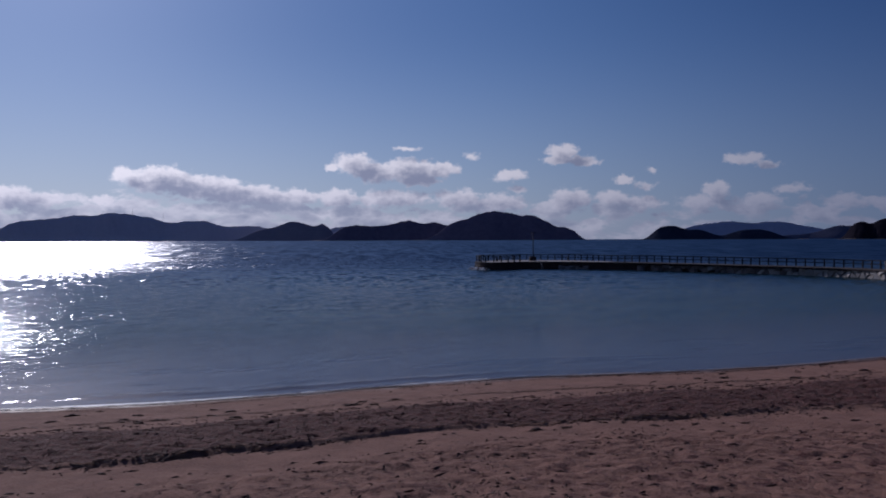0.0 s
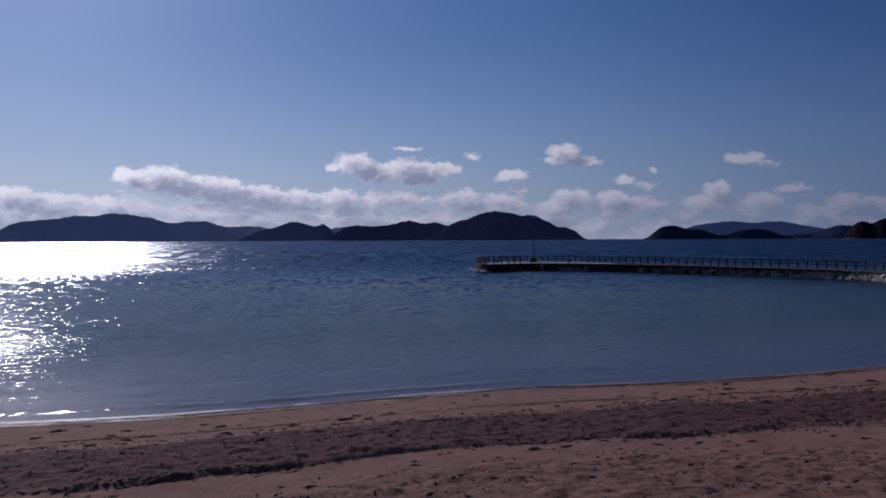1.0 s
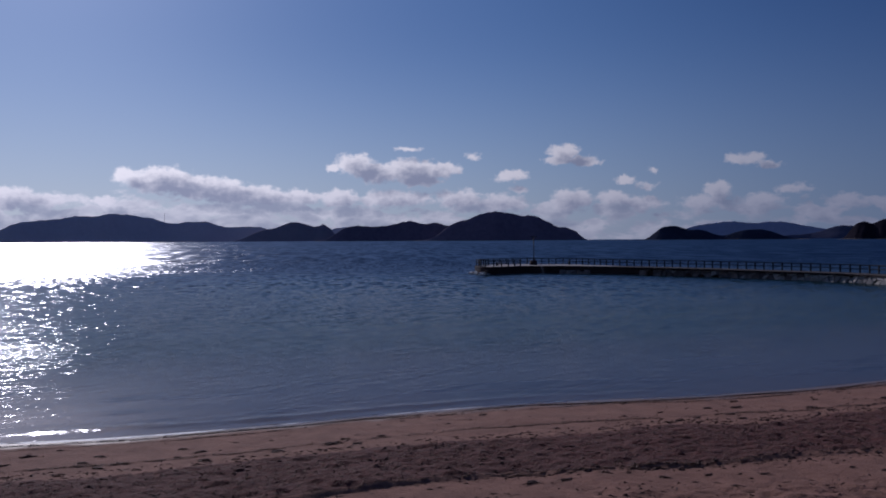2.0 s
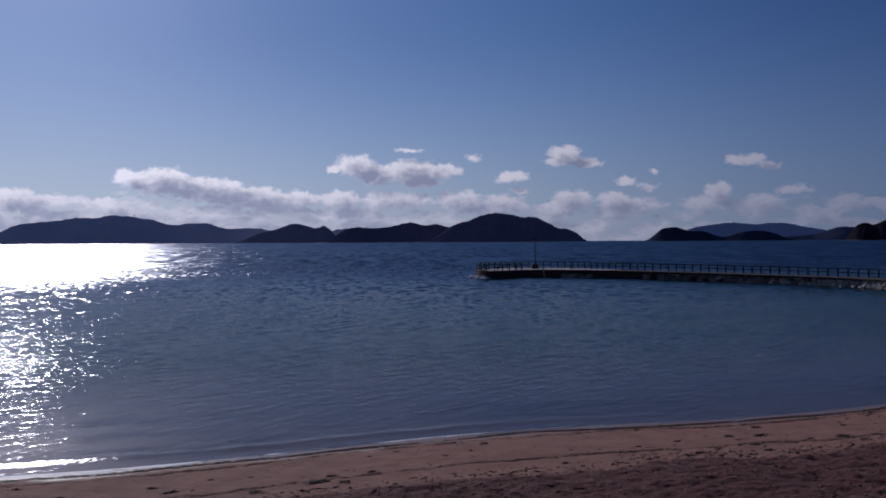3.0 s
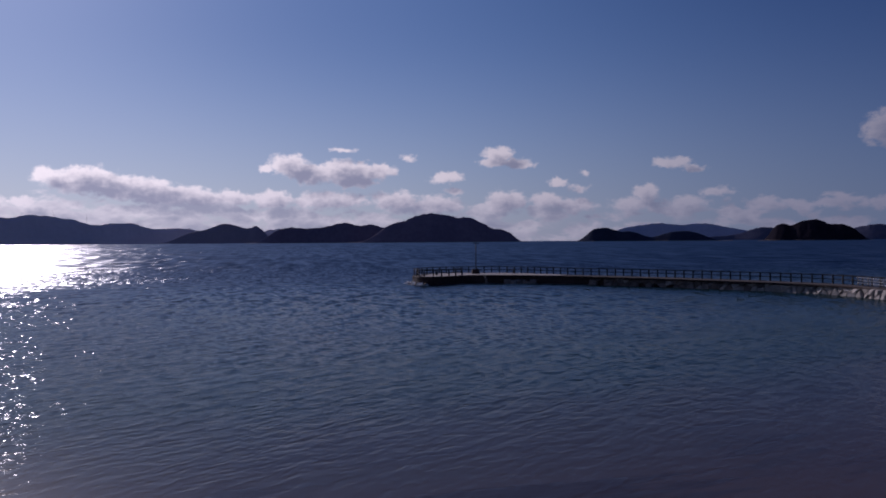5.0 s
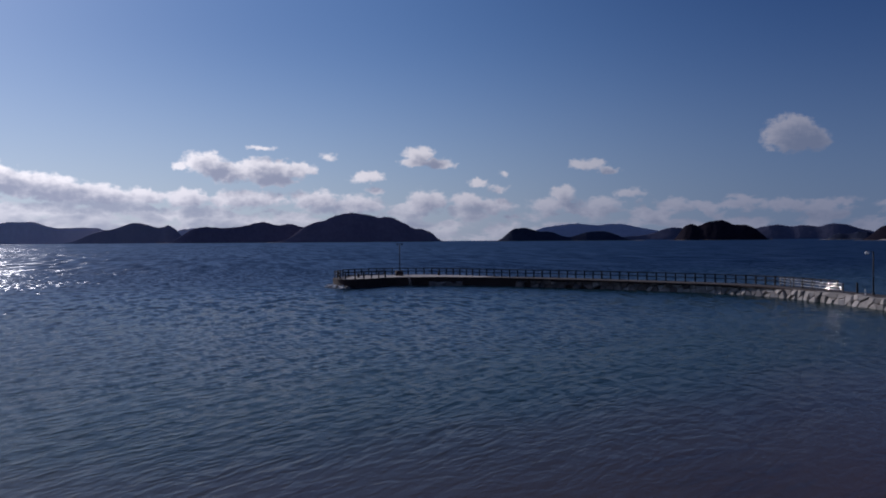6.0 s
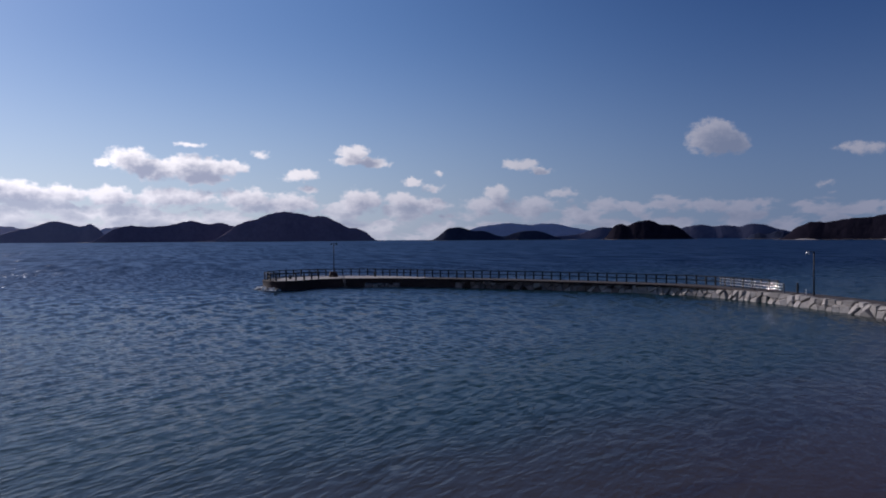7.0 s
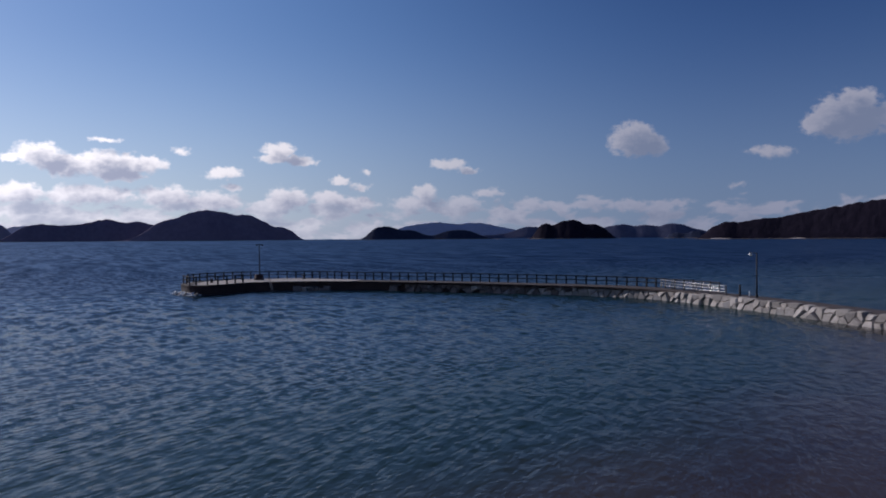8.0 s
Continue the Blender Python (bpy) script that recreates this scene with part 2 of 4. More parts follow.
def water_material():
    m = bpy.data.materials.new("sea_water")
    m.use_nodes = True
    n = Nodes(m.node_tree)
    out = n.add("ShaderNodeOutputMaterial")
    geo = n.add("ShaderNodeNewGeometry")
    where = geo.outputs["Position"]
    deep = n.add("ShaderNodeAttribute", attribute_name="depth").outputs["Fac"]
    out_y = n.add("ShaderNodeSeparateXYZ", in_0=where).outputs[1]

    # what the water itself scatters back: sandy shallows, green bay, blue open sea
    cloudy = n.calc("MULTIPLY", n.calc("SUBTRACT", n.noise(where, 0.12, 4.0), 0.5), 0.5)
    patch = n.noise(where, 0.035, 4.0, 0.6)
    body = n.mix(n.ramp(deep, 0.15, 0.40), (0.088, 0.064, 0.056), (0.066, 0.058, 0.050))
    # drifting weed in the shallows, in streaks along the shore
    weed = n.ramp(n.noise(n.scaled(where, (5.0, 1.0, 1.0), 15), 0.42, 4.0, 0.6, 0.3), 0.50, 0.62)
    weed = n.calc("MULTIPLY", weed, n.calc("MULTIPLY", n.ramp(deep, 0.02, 0.10), n.ramp(deep, 0.85, 0.30)))
    body = n.mix(n.calc("MULTIPLY", weed, 0.75), body, (0.022, 0.016, 0.022))
    body = n.mix(n.ramp(n.calc("ADD", deep, cloudy), 0.45, 0.9), body, (0.017, 0.041, 0.038))
    body = n.mix(n.ramp(n.calc("ADD", deep, cloudy), 0.9, 2.0), body, (0.008, 0.026, 0.033))
    body = n.mix(n.ramp(n.calc("ADD", deep, n.calc("MULTIPLY", patch, 2.0)), 3.0, 6.5), body, (0.004, 0.013, 0.034))

    # wave slopes at three sizes, each from the heights at three neighbouring spots
    def slopes(turn, stretch, scale, size, eps, detail=1.5, warp=0.4):
        def height(dx, dy):
            spot = n.add("ShaderNodeVectorMath", operation="ADD", in_0=where, in_1=(dx, dy, 0.0)).outputs[0]
            return n.noise(n.scaled(spot, (stretch, 1.0, 1.0), turn), scale, detail, 0.5, warp)
        here = height(0.0, 0.0)
        return [n.calc("MULTIPLY", n.calc("SUBTRACT", here, height(*d)), size / eps) for d in ((eps, 0.0), (0.0, eps))]

    gusts = n.noise(n.scaled(where, (3.5, 1.0, 1.0), 8), 0.05, 5.0, 0.65, 0.5)
    gust = n.ramp(gusts, 0.3, 0.7, 0.70, 1.25)
    calm = n.calc("MULTIPLY", n.ramp(deep, 0.15, 1.0, 0.25, 1.0), gust)
    ripple = slopes(52, 2.1, 5.5, 0.040, 0.015, 1.0)
    # the finest wrinkles run right up to the sand
    tiny = slopes(35, 1.4, 9.0, 0.006, 0.010, 0.5, 0.2)
    still = n.calc("MULTIPLY", n.ramp(out_y, 75.0, 45.0), n.ramp(deep, 0.0, 0.6, 0.8, 1.1))
    chop = slopes(40, 2.3, 2.3, 0.095, 0.04)
    weights = (n.ramp(out_y, 38.0, 68.0, 1.0, 0.12), n.ramp(out_y, 50.0, 95.0, 0.9, 0.20))

    # wave groups: patches leaning one way, stretched larger offshore to fit the camera's view
    def groups(wide, long, turn, size):
        node = n.add("ShaderNodeTexNoise", in_0=n.scaled(where, (wide, long, 1.0), turn))
        node.inputs["Scale"].default_value, node.inputs["Detail"].default_value, node.inputs["Roughness"].default_value = 1.0, 2.0, 0.55
        parts_ = n.add("ShaderNodeSeparateColor", in_0=node.outputs["Color"]).outputs
        return [n.calc("MULTIPLY_ADD", parts_[k], v, -0.5 * v) for k, v in enumerate((1.25 * size, 0.76 * size))]

    fields = [ripple, chop, groups(0.42, 0.85, 14, 0.66), groups(0.85, 2.1, 9, 0.95), groups(3.0, 22.0, 5, 0.70), groups(16.0, 150.0, 3, 0.45)]
    weights += (n.calc("MULTIPLY", n.ramp(out_y, 26.0, 55.0), n.ramp(out_y, 110.0, 70.0)),
                n.calc("MULTIPLY", n.ramp(out_y, 55.0, 90.0), n.ramp(out_y, 260.0, 150.0)),
                n.calc("MULTIPLY", n.ramp(out_y, 120.0, 230.0), n.ramp(out_y, 1500.0, 500.0)), n.ramp(out_y, 400.0, 1000.0))
    tilt = []
    for k in range(2):
        total = 0.0
        for field, weight in zip(fields, weights):
            total = n.calc("MULTIPLY_ADD", field[k], weight, total)
        tilt.append(n.calc("MULTIPLY_ADD", total, calm, n.calc("MULTIPLY", tiny[k], still)))
    # far water normals lean shoreward, to suit the camera's low view
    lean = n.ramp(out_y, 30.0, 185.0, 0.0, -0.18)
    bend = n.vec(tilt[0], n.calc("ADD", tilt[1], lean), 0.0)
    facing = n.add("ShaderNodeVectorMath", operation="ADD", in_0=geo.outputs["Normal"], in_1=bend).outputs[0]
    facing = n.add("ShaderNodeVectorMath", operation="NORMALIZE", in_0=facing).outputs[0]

    scatter = n.add("ShaderNodeBsdfDiffuse", in_0=body)
    clear = n.add("ShaderNodeBsdfTransparent", in_0=(0.84, 0.80, 0.78, 1))
    under = n.add("ShaderNodeMixShader", in_0=n.calc("MAXIMUM", n.ramp(deep, -0.02, 1.4, 0.15, 1.0), n.calc("MULTIPLY", weed, 0.7)), in_1=clear.outputs[0], in_2=scatter.outputs[0])
    gloss = n.add("ShaderNodeBsdfGlossy", distribution="BECKMANN", in_0=(0.73, 0.76, 0.82, 1))
    n.put(gloss.inputs["Roughness"], n.calc("MULTIPLY", n.ramp(out_y, 55.0, 175.0, 0.20, 0.355), n.ramp(gusts, 0.3, 0.7, 0.88, 1.1)))
    n.put(gloss.inputs["Normal"], facing)
    mirror = n.add("ShaderNodeFresnel", in_0=1.33)
    n.put(mirror.inputs["Normal"], facing)
    amount = n.calc("MINIMUM", mirror.outputs[0], 0.43)
    both_ = n.add("ShaderNodeMixShader", in_0=amount, in_1=under.outputs[0], in_2=gloss.outputs[0])
    n.put(out.inputs[0], both_.outputs[0])
    return m


SAND, WATER = sand_material(), water_material()
CONCRETE = mottled("jetty_concrete", (0.032, 0.023, 0.023), (0.070, 0.052, 0.050), 0.8, 0.85, 0, 0.4, 14, 0.02)
PALE_PAVING = mottled("pale_paving", (0.24, 0.21, 0.20), (0.38, 0.34, 0.325), 0.7, 0.8, 0, 0.3, 14, 0.01)
# the near-black base carries the shade on the wall and deck edge
DARK_WALL = mottled("shaded_wall", (0.016, 0.009, 0.010), (0.044, 0.026, 0.027), 0.6, 0.9, 0, 0.6, 6, 0.05)
STONE = mottled("pale_granite", (0.23, 0.205, 0.19), (0.46, 0.42, 0.395), 0.5, 0.85, 0, 0.6, 9, 0.03, each=0.55)
# browner granite: stain, and the deck lip's shade put into the colour
STAINED_SHADED_STONE = mottled("stained_shaded_granite", (0.075, 0.054, 0.050), (0.25, 0.205, 0.19), 0.7, 0.8, 0, 0.6, 9, 0.03, each=0.6)
TIMBER = mottled("near_black_timber", (0.008, 0.007, 0.009), (0.022, 0.018, 0.020), 4, 0.8, 0, 0.4, 30, 0.01)
PAINTED = mottled("dark_paint", (0.012, 0.012, 0.017), (0.024, 0.023, 0.028), 5, 0.75, 0.0, 0.2, 40, 0.005)
RAIL_METAL = mottled("glossy_pale_metal", (0.26, 0.25, 0.25), (0.42, 0.40, 0.40), 3, 0.12, 0.70, 0.02, 30, 0.001)
LAMP_GLASS = mottled("milky_lamp_glass", (0.62, 0.62, 0.60), (0.78, 0.78, 0.76), 6, 0.25, 0, 0.05, 20, 0.002)
WEED = mottled("dark_seaweed", (0.058, 0.025, 0.018), (0.125, 0.058, 0.042), 12, 0.85, 0, 0.8, 60, 0.02)
STRAW = mottled("dried_eelgrass", (0.07, 0.037, 0.028), (0.24, 0.14, 0.10), 1.5, 0.9, 0, 0.3, 60, 0.01)
FOAM = mottled("sea_foam", (0.70, 0.71, 0.73), (0.85, 0.86, 0.87), 6, 0.6, 0, 0.7, 14, 0.03)


def forest(name, dark, light):
    m, n, b, _ = shader(name)
    where = n.add("ShaderNodeNewGeometry").outputs["Position"]
    crowns = n.noise(where, 0.055, 6.0, 0.7)
    n.put(b.inputs["Base Color"], n.mix(n.ramp(n.calc("ADD", n.calc("MULTIPLY", crowns, 0.7), n.calc("MULTIPLY", n.noise(where, 0.008, 3.0), 0.3)), 0.35, 0.65), dark, light))
    b.inputs["Roughness"].default_value, b.inputs["Specular IOR Level"].default_value = 1.0, 0.1
    relief = n.add("ShaderNodeBump")
    relief.inputs["Strength"].default_value, relief.inputs["Distance"].default_value = 0.35, 5.0
    n.put(relief.inputs["Height"], crowns)
    n.put(b.inputs["Normal"], relief.outputs[0])
    return m


# ---------------------------------------------------------------- helpers
def mesh_of(name, verts, faces, material, smooth=False):
    me = bpy.data.meshes.new(name)
    me.from_pydata([tuple(v) for v in verts], [], faces)
    me.materials.append(material)
    if smooth:
        me.polygons.foreach_set("use_smooth", [True] * len(me.polygons))
    me.update()
    return me


def mesh_from(name, bm, material, smooth=False):
    me = bpy.data.meshes.new(name)
    bm.to_mesh(me)
    bm.free()
    me.materials.append(material)
    if smooth:
        me.polygons.foreach_set("use_smooth", [True] * len(me.polygons))
    return me


def part(name, bm, material, parent, label="", smooth=False):
    """One mesh under a thing or part; bm: a bmesh or a ready mesh."""
    me = bm if isinstance(bm, bpy.types.Mesh) else mesh_from(name, bm, material, smooth)
    ob = new(name, me)
    ob.parent = parent
    return tagged(ob, label)


def box(bm, size, at=(0, 0, 0), turn=0.0, bevel=0.0):
    made = bmesh.ops.create_cube(bm, size=1.0)["verts"]
    m = Matrix.Translation(at) @ Matrix.Rotation(turn, 4, "Z") @ Matrix.Diagonal((*size, 1))
    bmesh.ops.transform(bm, matrix=m, verts=made)
    if bevel:
        edges = list({e for v in made for e in v.link_edges})
        bmesh.ops.bevel(bm, geom=edges, offset=bevel, segments=1, affect="EDGES")
    return bm


def tube(bm, a, b, r0, r1=None, sides=10):
    a, b = Vector(a), Vector(b)
    m = Matrix.Translation((a + b) / 2) @ (b - a).to_track_quat("Z", "Y").to_matrix().to_4x4()
    bmesh.ops.create_cone(bm, cap_ends=True, segments=sides, radius1=r0, radius2=r0 if r1 is None else r1, depth=(b - a).length, matrix=m)
    return bm


def lattice(ix, iy, seed):
    v = np.sin(ix * 127.1 + iy * 311.7 + seed * 74.7) * 43758.5453
    return v - np.floor(v)


def value_noise(x, y, seed=0):
    x, y = np.asarray(x, float), np.asarray(y, float)
    ix, iy = np.floor(x), np.floor(y)
    fx, fy = x - ix, y - iy
    fx, fy = fx * fx * (3 - 2 * fx), fy * fy * (3 - 2 * fy)
    low = lattice(ix, iy, seed) * (1 - fx) + lattice(ix + 1, iy, seed) * fx
    high = lattice(ix, iy + 1, seed) * (1 - fx) + lattice(ix + 1, iy + 1, seed) * fx
    return low * (1 - fy) + high * fy


def fractal(x, y, octaves=4, seed=0):
    total, size = 0.0, 0.5
    for k in range(octaves):
        total = total + size * (value_noise(x * 2 ** k, y * 2 ** k, seed + k * 13) - 0.5)
        size *= 0.55
    return total


def step_between(v, lo, hi):
    t = np.clip((v - lo) / (hi - lo), 0, 1)
    return t * t * (3 - 2 * t)


def sheet(name, xs, ys, height, material, fields=()):
    """One sheet over a grid of unequal steps; fields: named values kept on its points."""
    gx, gy = np.meshgrid(xs, ys)
    gz = height(gx, gy)
    nx, ny = len(xs), len(ys)
    i = np.arange(nx * ny).reshape(ny, nx)
    quads = np.stack([i[:-1, :-1], i[:-1, 1:], i[1:, 1:], i[1:, :-1]], -1).reshape(-1, 4)
    me = bpy.data.meshes.new(name)
    me.vertices.add(nx * ny)
    me.vertices.foreach_set("co", np.stack([gx, gy, gz], -1).ravel())
    me.loops.add(quads.size)
    me.loops.foreach_set("vertex_index", quads.ravel())
    me.polygons.add(len(quads))
    me.polygons.foreach_set("loop_start", np.arange(0, quads.size, 4))
    me.polygons.foreach_set("use_smooth", np.ones(len(quads), bool))
    me.update(calc_edges=True)
    for key, rule in fields:
        me.attributes.new(key, "FLOAT", "POINT").data.foreach_set("value", np.asarray(rule(gx, gy), np.float32).ravel())
    me.materials.append(material)
    return new(name, me)


def steps(*stretches):
    """Grid lines: stretches of (from, to, step)."""
    lines = [np.arange(a, b, s) for a, b, s in stretches] + [np.array([stretches[-1][1]])]
    return np.concatenate(lines)


# ---------------------------------------------------------------- ground and sea
def shore(x):
    return 25.2 + 0.27 * x + 0.012 * np.clip(x - 20, 0, 35) ** 2 + 0.35 * np.sin(x * 0.31 + 1.0)


def inland(x, y):
    """Metres from the waterline up the beach (negative: out to sea)."""
    return (shore(np.clip(x, -400, 56)) - y) * 0.966


def wrack_cover(x, y):
    d = inland(x, y) + 2.2 * fractal(x * 0.16, y * 0.16, 3, 5)
    first = step_between(d, 4.7, 5.6) * step_between(d, 9.1, 8.7)
    second = 0.40 * step_between(d, 10.5, 11.6)
    return np.maximum(first, second)


def ground_height(x, y):
    d = inland(x, y)
    z = np.where(d > -3, 0.085 * d, -0.255 + 0.045 * (d + 3))
    z = np.where(d > 8, 0.68 + 0.055 * (d - 8), z)
    z = np.where(d > 20, 1.34 + 0.3 * (1 - np.exp(-np.clip(d - 20, 0, 200) / 12)), z)
    z = np.maximum(z, -7.0)
    near = (d > -4) & (d < 40) & (np.abs(x) < 60)
    e = d + 2.2 * fractal(x * 0.16, y * 0.16, 3, 5)
    mat = step_between(e, 4.6, 6.6) * step_between(e, 9.15, 8.9)
    lumps = wrack_cover(x, y)
    rough = 0.10 * fractal(x * 0.9, y * 0.9, 3, 21) + (0.03 + 0.15 * lumps) * fractal(x * 2.6, y * 3.8, 5, 3) + 0.10 * step_between(e, 10.3, 11.2) * fractal(x * 3.6, y * 4.6, 3, 29)
    return z + np.where(near, 0.10 * mat * np.clip(0.15 + 1.1 * value_noise(x * 0.33, y * 0.2, 40) + 0.7 * fractal(x * 1.4, y * 0.6, 3, 44), 0.12, 1.2) + rough * step_between(d, 0.2, 3.0), 0)


ground = sheet("ground", steps((-20000, -1000, 4750), (-1000, -100, 150), (-100, -24, 4), (-24, -13, 0.2), (-13, 20, 0.075), (20, 30, 0.2), (30, 100, 3), (100, 1000, 150), (1000, 20000, 4750)),
               steps((-6000, -200, 1450), (-200, 0, 20), (0, 9, 0.6), (9, 13, 0.09), (13, 26, 0.055), (26, 34, 0.15), (34, 60, 1.0), (60, 200, 10), (200, 1000, 100), (1000, 20000, 3800)),
               ground_height, SAND, [("wrack", wrack_cover)])
tagged(ground, "sandy beach and sea bed with dried seaweed bands", "ground", kind="structure")


def sea_depth(x, y):
    return -np.minimum(ground_height(x, y), 0.3)


rng = np.random.default_rng(4)
WAVES = [(l, 0.0058 * l ** 0.8, a, p) for l, a, p in zip((0.55, 0.65, 0.75, 0.9, 1.05, 1.25, 1.5, 2.4), rng.normal(326, 15, 8), rng.uniform(0, 6.28, 8))]


OFFSHORE = [(l, 0.0035 * l, a, p) for l, a, p in zip((2.4, 3.1, 4.2, 5.7), rng.normal(320, 35, 4), rng.uniform(0, 6.28, 4))]


def sea_height(x, y):
    z = np.zeros_like(x)
    for length, size, heading_, phase in WAVES:
        k = 2 * math.pi / length
        gust = 0.4 + 1.2 * value_noise(x / (length * 5), y / (length * 5), int(length * 10))
        z += size * gust * np.sin(k * (x * math.cos(radians(heading_)) + y * math.sin(radians(heading_))) + phase + 3 * value_noise(x / 9, y / 9, 8))
    long_ones = np.zeros_like(x)
    for length, size, heading_, phase in OFFSHORE:
        k = 2 * math.pi / length
        gust = 0.3 + 1.4 * value_noise(x / (length * 2.5), y / (length * 2.5), int(length * 10) + 5)
        long_ones += size * gust * np.sin(k * (x * math.cos(radians(heading_)) + y * math.sin(radians(heading_))) + phase + 4 * value_noise(x / 7, y / 7, 18))
    z = z + long_ones * step_between(y, 55, 100)
    off = -inland(x, y)
    fade = (0.15 * step_between(off, 0.0, 4.0) + 0.6 * step_between(off, 5.0, 22.0)) * step_between(y, 290, 170) * step_between(np.abs(x), 128, 95)
    lip = 0.045 * step_between(x, 14, -12) * np.exp(-((off - 1.0 - 0.5 * fractal(x * 0.3, y * 0 + 3, 3, 9)) / 0.22) ** 2) * np.clip(0.35 + 0.9 * value_noise(x * 0.25, y * 0, 4) + 1.6 * fractal(x * 1.6, y * 0.5, 3, 55), 0.0, 1.4)
    lip += 0.012 * step_between(x, 10, -12) * np.exp(-((off - 3.3 - 0.9 * fractal(x * 0.22, y * 0 + 7, 3, 2)) / 0.4) ** 2) * value_noise(x * 0.15, y * 0, 14)
    return z * fade + lip


water = sheet("water", steps((-20000, -1000, 4750), (-1000, -130, 87), (-130, -40, 0.55), (-40, -22, 0.35), (-22, 44, 0.2), (44, 62, 0.4), (62, 130, 0.9), (130, 1000, 110), (1000, 20000, 4750)),
              steps((4, 20, 2), (20, 32, 0.14), (32, 60, 0.17), (60, 90, 0.3), (90, 135, 0.55), (135, 300, 1.5), (300, 1000, 70), (1000, 20000, 1900)),
              sea_height, WATER, [("depth", sea_depth)])
tagged(water, "rippled blue sea with sun glitter", "water", kind="structure")

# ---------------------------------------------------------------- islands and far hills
# NEAR, MID, FAR, HAZE and VEILED carry distance haze in their base colour
FOREST_NEAR = forest("haze_lifted_woodland", (0.150, 0.122, 0.180), (0.190, 0.155, 0.220))
# backlit shade is put into the near-black base colours of these two
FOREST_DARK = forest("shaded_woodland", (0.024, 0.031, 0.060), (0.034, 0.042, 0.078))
FOREST_BACKLIT = forest("backlit_woodland", (0.010, 0.008, 0.017), (0.017, 0.013, 0.025))
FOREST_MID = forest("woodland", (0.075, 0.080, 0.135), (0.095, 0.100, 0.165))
FOREST_FAR = forest("haze_blue_woodland", (0.31, 0.34, 0.48), (0.36, 0.39, 0.53))
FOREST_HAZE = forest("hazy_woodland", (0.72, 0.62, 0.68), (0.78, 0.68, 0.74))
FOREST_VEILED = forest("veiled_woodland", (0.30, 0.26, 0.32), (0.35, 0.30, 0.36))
SHORE_ROCK = mottled("shore_rock", (0.03, 0.026, 0.026), (0.16, 0.135, 0.12), 0.006, 0.95, 0, 0.5, 0.2, 2.0)


LATE = (1.7, 24.0)      # late camera position, from which the hills to the east are placed


def island(name, far, hills, thick, material, label, seed, kind="", cell=0.035, eye=(0.0, 0.0)):
    """hills: (heading, height, half width) in degrees, fitted to the camera's view; thick: depth in metres."""
    relief = 0.3 if far > 3800 else 0.5
    a0 = min(c - 2.0 * h for c, _, h in hills)
    a1 = max(c + 2.0 * h for c, _, h in hills)
    us = np.arange(a0, a1, cell)
    vs = np.linspace(-1, 1, 33)
    gu, gv = np.meshgrid(us, vs)
    profile = sum(top * np.exp(-np.abs((gu - c) / h) ** 2.6) for c, top, h in hills)
    profile = far * np.tan(np.radians(profile))
    profile = profile + (7.0 if eye[1] else 5.1) * profile / (profile + 6.0)
    depth = np.minimum(thick, 6.0 + 0.62 * profile)
    across, away = far * np.radians(gu), depth * gv
    bent = gv + 0.3 * (1 - gv ** 2) * fractal(across / 160, away / 160, 3, seed)
    z = profile * np.clip(1 - np.abs(bent), 0, 1) ** 0.9
    z = z * (1 + 0.16 * relief * fractal(across / 90, away / 90, 4, seed + 3) * (1 - np.exp(-bent ** 2 * 5)))
    z = z + (0.3 + 0.7 * relief) * np.minimum(z * 0.12, far * 0.0028) * fractal(across / (far * 0.006), away / (far * 0.006), 3, seed + 9) - far * 0.0006
    z = z + 6.5 * relief * step_between(z, 3.0, 14.0) * fractal(across / 11, away / 11, 2, seed + 21)
    dist = far + away
    x, y = eye[0] + dist * np.sin(np.radians(gu)), eye[1] + dist * np.cos(np.radians(gu))
    nx, ny = len(us), len(vs)
    i = np.arange(nx * ny).reshape(ny, nx)
    quads = np.stack([i[:-1, :-1], i[:-1, 1:], i[1:, 1:], i[1:, :-1]], -1).reshape(-1, 4)
    me = mesh_of(name, np.stack([x, y, z], -1).reshape(-1, 3), quads.tolist(), material, True)
    ob = new(name, me)
    if far < 3800:
        # a thin rocky shore along the near waterline
        verts, faces = [], []
        for k, u in enumerate(us[::3]):
            top = np.clip(profile[0, ::3][k] * 0.15, 0, far * 0.0006) * (0.5 + value_noise(u * 9, 0, seed)) - 0.3
            edge = far - depth[0, ::3][k]
            s, c = math.sin(math.radians(u)), math.cos(math.radians(u))
            for back, z_ in ((-4.0, -1.0), (-2.5, top), (far * 0.004, top + far * 0.0004)):
                verts.append((eye[0] + (edge + back) * s, eye[1] + (edge + back) * c, z_))
            if k:
                a = 3 * k
                faces += [(a - 3, a, a + 1, a - 2), (a - 2, a + 1, a + 2, a - 1)]
        part("shore_rocks", mesh_of("shore_rocks", verts, faces, SHORE_ROCK), None, ob, "narrow strip of pale shore rock")
    return tagged(ob, label, "island" if not kind else "backdrop", kind=kind)


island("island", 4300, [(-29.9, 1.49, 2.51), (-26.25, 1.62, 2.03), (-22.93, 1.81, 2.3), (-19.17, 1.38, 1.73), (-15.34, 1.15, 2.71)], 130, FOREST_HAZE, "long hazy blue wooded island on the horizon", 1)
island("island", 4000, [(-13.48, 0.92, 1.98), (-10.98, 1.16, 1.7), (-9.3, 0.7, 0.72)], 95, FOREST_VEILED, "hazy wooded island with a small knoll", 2)
